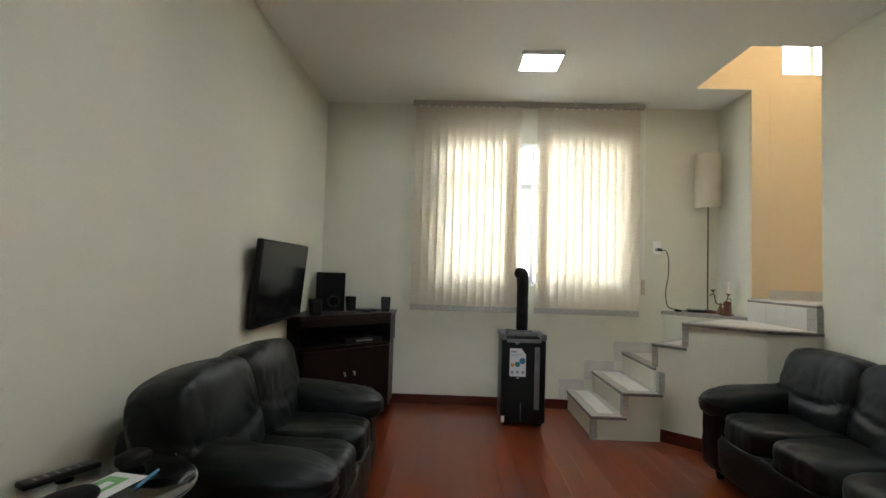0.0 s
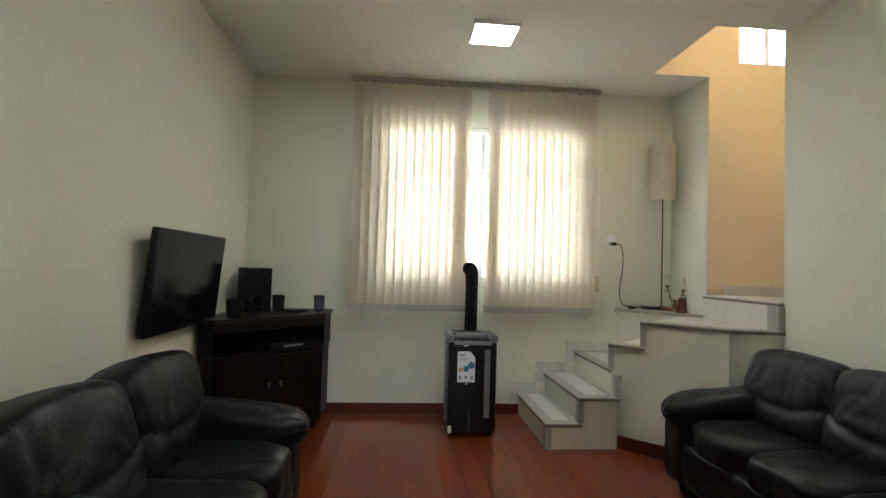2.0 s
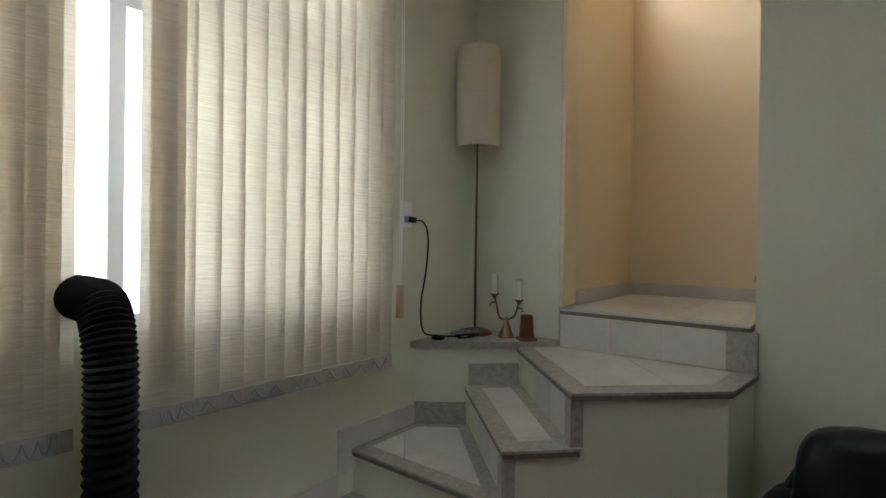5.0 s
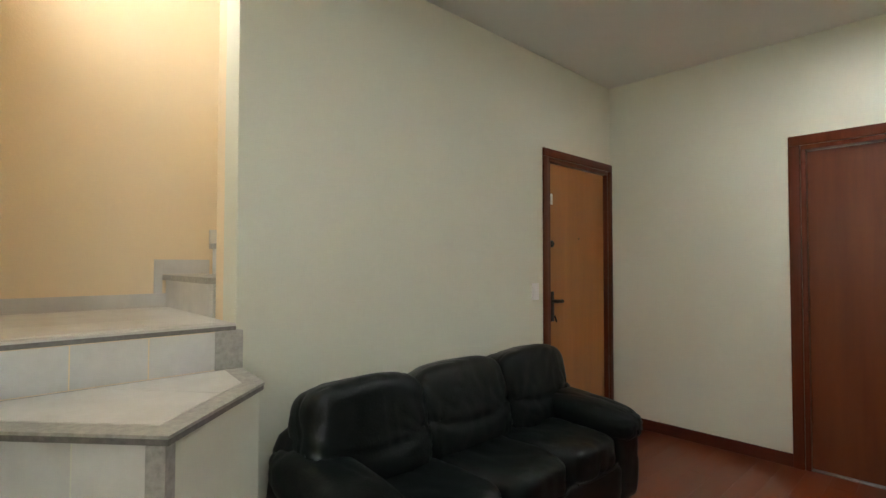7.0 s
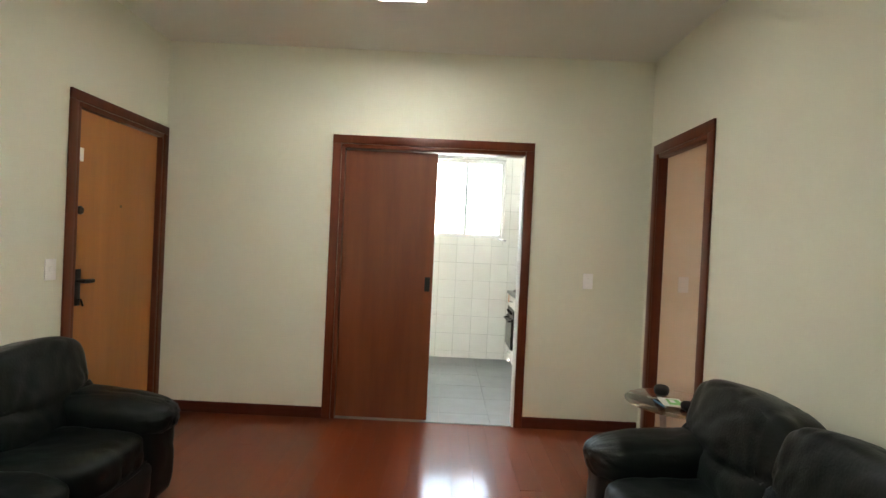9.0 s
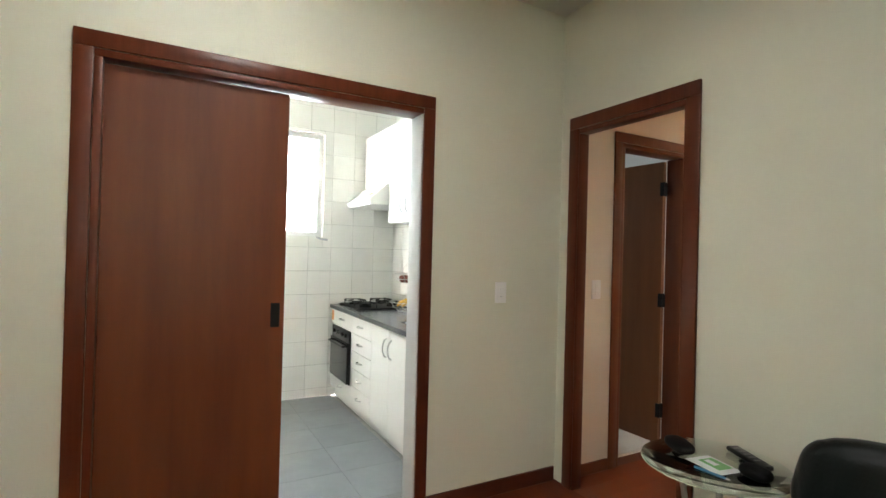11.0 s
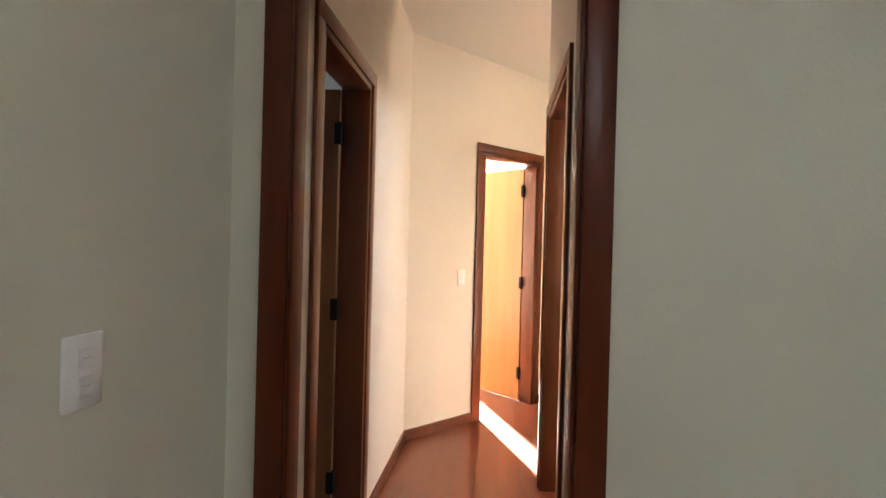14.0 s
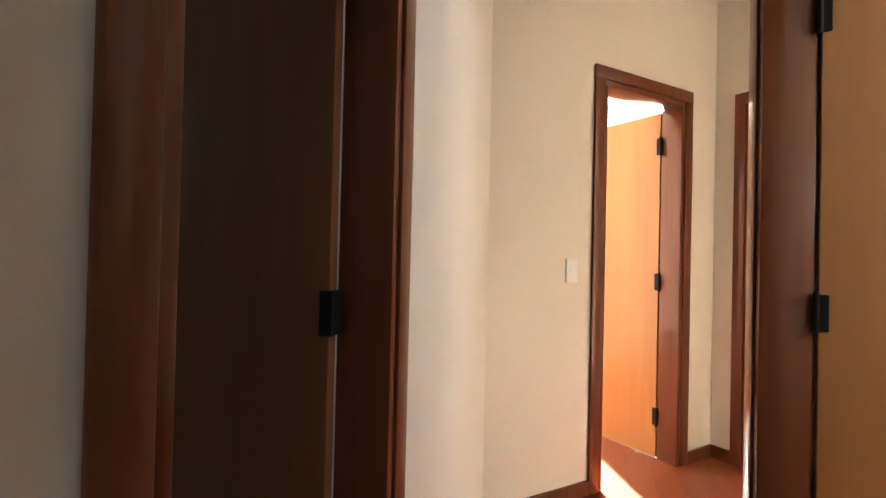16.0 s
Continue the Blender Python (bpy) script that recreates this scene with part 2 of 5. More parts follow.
def prism(bm, pts, z0, z1):
    """An upright prism over a polygon (counter-clockwise)."""
    lo = [bm.verts.new((x, y, z0)) for x, y in pts]
    hi = [bm.verts.new((x, y, z1)) for x, y in pts]
    n = len(pts)
    bm.faces.new(lo[::-1])
    bm.faces.new(hi)
    for i in range(n):
        bm.faces.new((lo[i], lo[(i + 1) % n], hi[(i + 1) % n], hi[i]))
    return bm


def lathe(bm, profile, n=24, at=(0, 0, 0)):
    """A turned shape: profile of (radius, height)."""
    rings = []
    for r, z in profile:
        rings.append([bm.verts.new((at[0] + r * math.cos(6.28318 * i / n), at[1] + r * math.sin(6.28318 * i / n), at[2] + z)) for i in range(n)])
    for a, b in zip(rings, rings[1:]):
        for i in range(n):
            bm.faces.new((a[i], a[(i + 1) % n], b[(i + 1) % n], b[i]))
    if profile[0][0] > 1e-4:
        bm.faces.new(rings[0][::-1])
    if profile[-1][0] > 1e-4:
        bm.faces.new(rings[-1])
    return bm


def tube(bm, pts, r, n=8):
    """A round bar along points."""
    pts = [Vector(p) for p in pts]
    rings, side = [], None
    for i, p in enumerate(pts):
        d = (pts[min(i + 1, len(pts) - 1)] - pts[max(i - 1, 0)]).normalized()
        a = side - d * side.dot(d) if side is not None else d.cross(Vector((0, 0, 1)))
        a = a.normalized() if a.length > 0.02 else d.cross(Vector((0.6, 0.8, 0))).normalized()
        side, b = a, d.cross(a)
        rr = r[i] if isinstance(r, (list, tuple)) else r
        rings.append([bm.verts.new(p + (a * math.cos(6.28318 * k / n) + b * math.sin(6.28318 * k / n)) * rr) for k in range(n)])
    for u, v in zip(rings, rings[1:]):
        for k in range(n):
            bm.faces.new((u[k], u[(k + 1) % n], v[(k + 1) % n], v[k]))
    bm.faces.new(rings[0][::-1])
    bm.faces.new(rings[-1])
    return bm


def curve_pts(ctrl, n=24):
    """Points on a smooth line through control points."""
    c = [Vector(p) for p in ctrl]
    c = [2 * c[0] - c[1]] + c + [2 * c[-1] - c[-2]]
    out = []
    for i in range(1, len(c) - 2):
        for k in range(n // (len(c) - 3) + 1):
            t = k / (n // (len(c) - 3) + 1)
            p0, p1, p2, p3 = c[i - 1:i + 3]
            out.append(0.5 * (2 * p1 + (p2 - p0) * t + (2 * p0 - 5 * p1 + 4 * p2 - p3) * t * t + (3 * p1 - p0 - 3 * p2 + p3) * t ** 3))
    return out + [c[-2]]


def puff(bm, centre, size, p=4.5, cuts=9, wrinkle=0.008, seed=0, turn=None, sag=0.0):
    """A stuffed cushion: a rounded block with creases."""
    b2 = bmesh.new()
    bmesh.ops.create_cube(b2, size=2)
    bmesh.ops.subdivide_edges(b2, edges=b2.edges[:], cuts=cuts, use_grid_fill=True)
    half = Vector(size) / 2
    for v in b2.verts:
        c = v.co
        k = (abs(c.x) ** p + abs(c.y) ** p + abs(c.z) ** p) ** (-1 / p)
        q = c * k
        w = Vector((q.x * half.x, q.y * half.y, q.z * half.z))
        d = noise.noise(w * 5 + Vector((seed * 7.3, 0, 0))) * wrinkle * 1.6
        crease = abs(noise.noise(Vector((w.x * 9, w.y * 9, w.z * 6)) + Vector((seed * 3.1, 4, 2))))
        d -= max(0.0, 0.16 - crease) * wrinkle * 6
        w += q.normalized() * d
        if sag and q.z > 0:
            w.z -= sag * (1 - q.x * q.x) * (1 - q.y * q.y)
        v.co = w
    if turn is not None:
        bmesh.ops.transform(b2, matrix=turn, verts=b2.verts)
    bmesh.ops.translate(b2, vec=centre, verts=b2.verts)
    tmp = bpy.data.meshes.new("tmp")
    b2.to_mesh(tmp)
    b2.free()
    bm.from_mesh(tmp)
    bpy.data.meshes.remove(tmp)
    return bm


def mesh_of(name, bm, mat, smooth=False):
    bmesh.ops.recalc_face_normals(bm, faces=bm.faces)
    me = bpy.data.meshes.new(name)
    bm.to_mesh(me)
    bm.free()
    me.materials.append(mat)
    if smooth:
        for f in me.polygons:
            f.use_smooth = True
        me.set_sharp_from_angle(angle=radians(40))
    return me


def origin_of(ob):
    o = Vector()
    while ob:
        o += ob.location
        ob = ob.parent
    return o


def part(name, bm, mat, parent, label="", smooth=False):
    """One mesh under a thing or a part; bm is in the world's metres."""
    bmesh.ops.translate(bm, vec=-origin_of(parent), verts=bm.verts)
    ob = new(name, mesh_of(name, bm, mat, smooth))
    ob.parent = parent
    return tagged(ob, label)


def thing(name, at, label, category, group="", kind=""):
    ob = new(name)
    ob.location = at
    ob.empty_display_size = 0.1
    return tagged(ob, label, category, group, kind)


def single(name, bm, mat, label, category, group="", kind="", smooth=False):
    return tagged(new(name, mesh_of(name, bm, mat, smooth)), label, category, group, kind)


def structure(name, bm, mat, label="", category=""):
    return single(name, bm, mat, label or name.replace("_", " "), category or name.split("_")[0], kind="structure")


def wall(name, label, mat, boxes):
    bm = bmesh.new()
    for b in boxes:
        box(bm, *b)
    return structure(name, bm, mat, label, "wall")


def slab(p, q, thick, z0, z1, bm, side=1):
    """A straight piece of wall from p to q in plan; its thickness lies to the left of the way (side 1) or to the right."""
    d = (Vector(q) - Vector(p)).normalized()
    n = Vector((-d.y, d.x)) * thick * side
    pts = [Vector(p), Vector(q), Vector(q) + n, Vector(p) + n]
    if side < 0:
        pts = pts[::-1]
    prism(bm, [tuple(v) for v in pts], z0, z1)
    return bm


H = 2.82     # ceiling
W = 3.69     # east wall
L = 4.44     # north wall
DOOR = 2.10  # clear height of the doors

# ---------------------------------------------------------------- the shell
wall("wall_north", "cream painted wall with the wide living room window", PAINT, [
    (-0.12, 1.10, L, L + 0.2, 0, H), (2.84, 4.9, L, L + 0.2, 0, H), (1.10, 2.84, L, L + 0.2, 0, 1.12), (1.10, 2.84, L, L + 0.2, 2.46, H)])
wall("wall_west", "cream painted wall behind the television and sofa", PAINT, [
    (-0.058, 0, 0.837, L, 0, H), (-0.058, 0, -0.12, 0.152, 0, H), (-0.058, 0, 0.152, 0.837, DOOR, H)])
wall("wall_south", "cream painted wall with the sliding kitchen door", PAINT, [
    (0, 0.95, -0.12, 0, 0, H), (2.35, W, -0.12, 0, 0, H), (0.95, 2.35, -0.12, 0, DOOR, H)])
wall("wall_east", "cream painted wall with the entrance door", PAINT, [
    (W, W + 0.15, 0.92, 3.13, 0, H), (W, W + 0.15, -0.12, 0.05, 0, H), (W, W + 0.15, 0.05, 0.92, DOOR, H), (W, W + 0.15, 3.94, L, 0, H)])
wall("wall_stairwell", "warm yellow painted walls of the stairwell", PAINT_WARM, [
    (4.72, 4.87, 1.2, 4.1, 0, 5.2), (W + 0.15, 3.95, 3.92, 4.1, 0, 5.2), (3.95, 4.55, 3.92, 4.1, 0, 2.95), (3.95, 4.55, 3.92, 4.1, 3.7, 5.2),
    (4.55, 4.72, 3.92, 4.1, 0, 5.2), (3.11, W + 0.15, 3.92, 4.1, H + 0.004, 5.2), (3.11, 3.23, 3.02, 3.92, H + 0.004, 5.2),
    (3.23, W + 0.15, 3.02, 3.14, H + 0.004, 5.2), (W + 0.15, W + 0.25, 1.2, 3.128, 0, 5.2), (W + 0.25, 4.72, 1.2, 1.3, 0, 5.2)])
wall("wall_stairwell_jamb", "warm yellow painted edge of the stair opening", PAINT_WARM, [(W + 0.003, W + 0.149, 3.92, 3.9395, 1.085, H)])

bm = bmesh.new()
for b in [(-0.057, 3.23, -0.12, L, H, H + 0.15), (3.23, W + 0.15, -0.12, 3.138, H, H + 0.15), (3.23, W + 0.15, 3.922, L, H, H + 0.15)]:
    box(bm, *b)
structure("ceiling", bm, CEIL, "plain off-white painted ceiling", "ceiling")
structure("ceiling_stairwell", box(bmesh.new(), 3.1, 4.9, 1.2, 4.1, 5.2, 5.3), CEIL, "white ceiling high above the stairwell", "ceiling")

# hall and the rooms off it
wall("wall_hall_south", "warm painted hall wall with the bathroom door", PAINT_HALL, [
    (-0.47, -0.058, -0.08, 0.04, 0, H), (-2.22, -1.12, -0.08, 0.04, 0, H), (-1.12, -0.47, -0.08, 0.04, DOOR, H)])
wall("wall_hall_north", "warm painted hall wall with a bedroom door", PAINT_HALL, [
    (-0.895, -0.058, 0.93, 1.05, 0, H), (-1.80, -1.68, 0.93, 1.05, 0, H), (-1.68, -0.895, 0.93, 1.05, DOOR, H), (-1.80, -1.68, 1.05, 2.9, 0, H)])
A, B = Vector((-2.22, 0.04)), Vector((-3.44, 1.20))
U = (B - A).normalized()
bm = bmesh.new()
FD0, FD1 = A + U * 0.70, A + U * 1.37
slab(A, FD0, 0.12, 0, H, bm)
slab(FD1, B, 0.12, 0, H, bm)
slab(FD0, FD1, 0.12, DOOR, H, bm)
structure("wall_hall_diagonal", bm, PAINT_HALL, "slanting hall wall with the far bedroom door", "wall")
C = B + Vector((0.75, 0.78)) * 1.3
V = (C - B).normalized()
bm = bmesh.new()
slab(B, C, 0.12, 0, H, bm)
structure("wall_hall_end", bm, PAINT_HALL, "hall end wall with another door", "wall")
# Unseen walls; slit and bar at y -0.86 to -0.50 cut the sun's streak.
wall("wall_outer_rooms", "unseen pale bedroom walls with a slit that shapes the sun streak", PAINT_HALL, [
    # The opening at y 0.25 to 1.55 is added for the fill lamp.
    (-5.8, -5.7, -2.3, -0.86, 0, H), (-5.8, -5.7, -0.50, 0.25, 0, H), (-5.8, -5.7, 1.55, 3.0, 0, H), (-5.8, -5.7, -0.86, -0.50, 2.15, H), (-5.8, -5.7, 0.25, 1.55, 0, 1.05), (-5.8, -5.7, 0.25, 1.55, 2.15, H),
    (-5.8, -5.7, -0.86, -0.50, 0, 0.95), (-5.8, -5.7, -0.795, -0.78, 0.95, 2.15),
    (-5.7, -2.1, -2.3, -2.2, 0, H), (-5.7, -0.12, 2.9, 3.0, 0, H), (-2.22, -2.1, -2.2, -0.08, 0, H)])
structure("ceiling_hall", box(bmesh.new(), -5.8, -0.058, -2.3, 3.0, H, H + 0.12), CEIL, "white hall ceiling", "ceiling")
wall("wall_bathroom", "pale tiled bathroom walls", WHITE_TILE, [(-2.1, -0.1, -2.1, -2.0, 0, H), (-0.1, 0.0, -2.1, -0.12, 0, H), (-2.1, -2.08, -2.0, -0.08, 0, H)])
structure("floor_bathroom", box(bmesh.new(), -2.1, -0.12, -2.0, -0.06, -0.05, 0.012), STAIR_TILE, "pale grey bathroom floor", "floor")

# kitchen
KB = -2.25   # kitchen back wall
KW = 0.13    # kitchen west wall
wall("wall_kitchen_back", "white tiled kitchen wall with a window", KGROUT, [
    (0.01, 0.84, KB - 0.15, KB, 0, H), (1.75, 3.2, KB - 0.15, KB, 0, H), (0.84, 1.75, KB - 0.15, KB, 0, 1.47), (0.84, 1.75, KB - 0.15, KB, 2.42, H)])
wall("wall_kitchen_west", "white tiled kitchen wall behind the counter", KGROUT, [(0.01, KW, KB, -0.12, 0, H)])
wall("wall_kitchen_east", "white kitchen wall", WHITE_TILE, [(2.9, 3.05, KB, -0.12, 0, H)])
structure("ceiling_kitchen", box(bmesh.new(), 0.0, 3.2, KB - 0.15, -0.12, H, H + 0.12), CEIL, "white kitchen ceiling", "ceiling")
structure("floor_kitchen", box(bmesh.new(), 0.0, 3.2, KB, -0.06, -0.06, -0.012), GROUT, "grey kitchen floor bed", "floor")
structure("floor", box(bmesh.new(), -0.12, W + 0.1, -0.06, L, -0.06, -0.006), JOINT, "glossy reddish wooden plank floor of the living room", "floor")
structure("floor_hall", box(bmesh.new(), -5.8, -0.12, -2.2, 2.95, -0.06, -0.006), JOINT, "glossy reddish wooden floor of the hall", "floor")
structure("ground", box(bmesh.new(), -300, 300, -300, 300, -0.4, -0.3), GROUT, "pale ground outside", "ground")

# baseboards
bm = bmesh.new()
for b in [(0.002, 2.33, L - 0.015, L, 0, 0.085), (0, 0.015, 0.908, L - 0.015, 0, 0.085), (0.015, 0.89, 0, 0.015, 0, 0.085), (2.41, W - 0.015, 0, 0.015, 0, 0.085),
          (W - 0.015, W, 0.985, 3.13, 0, 0.085), (2.36, 2.86, 3.605, 3.62, 0, 0.09)]:
    box(bm, *b, bevel=0.003, seg=1)
slab((2.86, 3.612), (3.36, 3.13), 0.014, 0, 0.09, bm, -1)
structure("baseboard", bm, BASEWOOD, "dark reddish wooden baseboard", "baseboard")
bm = bmesh.new()
for b in [(-0.40, -0.062, 0.04, 0.055, 0, 0.072), (-2.215, -1.186, 0.04, 0.055, 0, 0.072), (-0.83, -0.062, 0.915, 0.93, 0, 0.072)]:
    box(bm, *b, bevel=0.003, seg=1)
slab(A, A + U * 0.64, 0.015, 0, 0.072, bm, -1)
slab(A + U * 1.43, B, 0.015, 0, 0.072, bm, -1)
slab(B, B + V * 0.12, 0.015, 0, 0.072, bm, -1)
structure("baseboard_hall", bm, HALLTRIM, "reddish wooden baseboard of the hall", "baseboard")

# ---------------------------------------------------------------- doors


def door_frame(name, label, m, width, thick, mat, casing=0.065, both=True, lining=None, jamb=0.03):
    """Lining and casings of a door in a wall; m: x along the wall from the opening's start, y into the wall, z up. The front face is y = 0."""
    ob = thing(name, m.translation, label, "door frame", kind="structure")

    def piece(pname, *b, mat=mat):
        bm = box(bmesh.new(), *b, bevel=0.004, seg=2)
        bmesh.ops.transform(bm, matrix=m, verts=bm.verts)
        part(pname, bm, mat, ob, smooth=True)
    for s in (0, 1):
        y0, y1 = (-0.018, -0.002) if s == 0 else (thick + 0.002, thick + 0.018)
        if s and not both:
            continue
        piece("casing", -casing, 0.0, y0, y1, 0, DOOR)
        piece("casing", width, width + casing, y0, y1, 0, DOOR)
        piece("casing", -casing, width + casing, y0, y1, DOOR, DOOR + casing)
    piece("jamb", 0.0005, 0.009 if lining else jamb, -0.01, thick + 0.001, 0, DOOR - 0.03, mat=lining or mat)
    piece("jamb", width - jamb, width - 0.0005, -0.01, thick + 0.001, 0, DOOR - 0.03)
    piece("head_jamb", 0.0005, width - 0.0005, -0.01, thick + 0.001, DOOR - 0.0295, DOOR - 0.0005)
    return ob


def basis(p, along, into):
    """A pose with x along a wall and y into it."""
    a, n = Vector((*along, 0)).normalized(), Vector((*into, 0)).normalized()
    m = Matrix((a, n, Vector((0, 0, 1)))).transposed().to_4x4()
    m.translation = Vector((p[0], p[1], 0))
    return m


door_frame("door_1_frame", "dark reddish wooden frame of the hall doorway", basis((0, 0.152), (0, 1), (-1, 0)), 0.685, 0.058, DARKWOOD, 0.07, both=False, jamb=0.012)
door_frame("door_2_frame", "dark reddish wooden frame of the kitchen doorway", basis((0.95, 0), (1, 0), (0, -1)), 1.40, 0.12, DARKWOOD, both=False, lining=LINING_SHADED)
door_frame("door_3_frame", "dark wooden frame of the entrance door", basis((W, 0.05), (0, 1), (1, 0)), 0.87, 0.15, DARKWOOD, 0.06, both=False)
door_frame("door_4_frame", "reddish wooden frame of the bathroom door", basis((-1.12, 0.04), (1, 0), (0, -1)), 0.65, 0.12, HALLTRIM)
door_frame("door_5_frame", "dark reddish wooden frame of a bedroom door", basis((-1.68, 0.93), (1, 0), (0, 1)), 0.785, 0.12, HALLTRIM)
FDN = Vector((-U.y, U.x))
door_frame("door_6_frame", "reddish wooden frame of the far bedroom door", basis(FD0, U, FDN), 0.67, 0.12, HALLTRIM)
P7 = B + V * 0.19
door_frame("door_7_frame", "reddish wooden frame of the door at the hall's end", basis(P7, V, Vector((-V.y, V.x))), 0.7, 0.118, HALLTRIM, both=False)


def door_leaf(name, label, m, width, mat, hinges=True, hinge_mat=BLACK_MATT, handle=False):
    """A door leaf: x along it from the hinges, y its thickness."""
    ob = thing(name, m.translation, label, "door", kind="structure")
    bm = box(bmesh.new(), 0, width, 0, 0.035, 0.008, DOOR - 0.04, bevel=0.002, seg=1)
    bmesh.ops.transform(bm, matrix=m, verts=bm.verts)
    part("panel", bm, mat, ob)
    if hinges:
        for z in (0.25, 1.05, 1.86):
            bm = box(bmesh.new(), -0.012, 0.022, -0.008, 0.043, z - 0.05, z + 0.05, bevel=0.003, seg=1)
            tube(bm, [(-0.008, -0.01, z - 0.055), (-0.008, -0.01, z + 0.055)], 0.008)
            bmesh.ops.transform(bm, matrix=m, verts=bm.verts)
            part("hinge", bm, hinge_mat, ob, "dark metal hinge")
    if handle:
        bm = bmesh.new()
        box(bm, width - 0.085, width - 0.045, -0.006, 0.041, 0.93, 1.15, bevel=0.003, seg=1)
        for s in (-0.045, 0.08):
            tube(bm, [(width - 0.065, 0.017, 1.08), (width - 0.065, s, 1.08), (width - 0.17, s, 1.08)], 0.008)
        bmesh.ops.transform(bm, matrix=m, verts=bm.verts)
        part("door_handle", bm, SILVER, ob, "metal lever handle", True)
    return ob


door_leaf("door_4", "brown wooden bathroom door standing open", basis((-1.0885, -0.083), (0.04, -1), (1, 0.04)), 0.57, DOOR_BROWN)
door_leaf("door_5", "wooden bedroom door standing open", basis((-1.645, 1.06), (0.16, 1), (-1, 0.16)), 0.72, DOOR_ORANGE)
h6 = FD1 - U * 0.035 + FDN * 0.125
door_leaf("door_6", "honey coloured wooden bedroom door standing open", basis(h6, (-0.66, -0.75), (-0.75, 0.66)), 0.60, DOOR_ORANGE, handle=True)
door_leaf("door_7", "honey coloured wooden door, closed", basis(P7 + Vector((-V.y, V.x)) * 0.05 + V * 0.033, V, Vector((-V.y, V.x))), 0.634, DOOR_ORANGE)

ob = thing("sliding_door", (1.97, -0.05, 0), "reddish brown wooden sliding kitchen door, half open", "sliding door", kind="structure")
part("panel", box(bmesh.new(), 1.615, 2.33, -0.075, -0.035, 0.008, 2.062, bevel=0.003, seg=1), DOOR_RED, ob)
part("pull", box(bmesh.new(), 1.635, 1.675, -0.036, -0.030, 1.0, 1.11, bevel=0.003, seg=1), BLACK, ob, "dark recessed finger pull")
ob = thing("entrance_door", (W + 0.05, 0.48, 0), "honey coloured veneer entrance door, closed", "door", kind="structure")
part("panel", box(bmesh.new(), W + 0.02, W + 0.06, 0.083, 0.888, 0.008, 2.066, bevel=0.003, seg=1), DOOR_ORANGE, ob)
part("tag", box(bmesh.new(), W + 0.012, W + 0.019, 0.83, 0.885, 1.76, 1.84, bevel=0.002, seg=1), WHITE_PL, ob, "small white plastic tag")
for z in (1.47, 0.57):
    bm = lathe(bmesh.new(), [(0.026, 0), (0.026, 0.008), (0.018, 0.016), (0.0, 0.016)], 16)
    bmesh.ops.transform(bm, matrix=pose(W + 0.02, 0.84, z, 0, -90, 0), verts=bm.verts)
    part("lock", bm, BLACK, ob, "dark round lock", True)
bm = lathe(bmesh.new(), [(0.009, 0), (0.009, 0.004), (0.0, 0.004)], 12)
bmesh.ops.transform(bm, matrix=pose(W + 0.02, 0.47, 1.52, 0, -90, 0), verts=bm.verts)
part("peephole", bm, BRASS, ob)
bm = box(bmesh.new(), W + 0.012, W + 0.02, 0.815, 0.865, 0.9, 1.12, bevel=0.004, seg=2)
tube(bm, [(W + 0.015, 0.84, 1.05), (W - 0.035, 0.84, 1.05), (W - 0.04, 0.825, 1.05), (W - 0.04, 0.785, 1.05)], 0.013)
tube(bm, [(W + 0.015, 0.84, 0.94), (W - 0.01, 0.84, 0.94), (W - 0.02, 0.835, 0.9)], 0.006)
part("door_handle", bm, BLACK, ob, "black lever handle with key", True)

# ---------------------------------------------------------------- windows


def window(name, label, x0, x1, z0, z1, y, thick, bars_x, bars_z, mat=ALU):
    ob = thing(name, ((x0 + x1) / 2, y, z0), label, "window", kind="structure")
    f = 0.045
    bm = bmesh.new()
    for b in [(x0, x0 + f, z0, z1), (x1 - f, x1, z0, z1), (x0 + f, x1 - f, z0, z0 + f), (x0 + f, x1 - f, z1 - f, z1)]:
        box(bm, b[0], b[1], y, y + thick, b[2], b[3])
    part("window_frame", bm, mat, ob)
    for bx in bars_x:
        part("mullion", box(bmesh.new(), bx - 0.02, bx + 0.02, y + 0.004, y + thick - 0.004, z0 + f, z1 - f), mat, ob)
    xs = [x0 + f, *[b for b in bars_x], x1 - f]
    for bz in bars_z:
        for a, b in zip(xs, xs[1:]):
            part("transom", box(bmesh.new(), a + 0.021, b - 0.021, y + 0.006, y + thick - 0.006, bz - 0.03, bz + 0.03), mat, ob)
    zs = [z0 + f, *bars_z, z1 - f]
    for a, b in zip(xs, xs[1:]):
        for c, d in zip(zs, zs[1:]):
            p = part("pane", box(bmesh.new(), a, b, y + thick / 2 - 0.002, y + thick / 2 + 0.002, c, d), GLASS, ob)
            p.visible_shadow = False
    return ob


window("window_1", "white metal living room window behind blinds", 1.10, 2.84, 1.12, 2.46, L + 0.01, 0.06, [1.53, 1.97, 2.4], [2.05])
window("window_2", "bright kitchen window with a metal frame", 0.84, 1.75, 1.47, 2.42, KB - 0.11, 0.06, [1.3], [])
window("window_3", "small bright window high in the stairwell", 3.95, 4.55, 2.95, 3.7, 4.0, 0.06, [4.25], [])

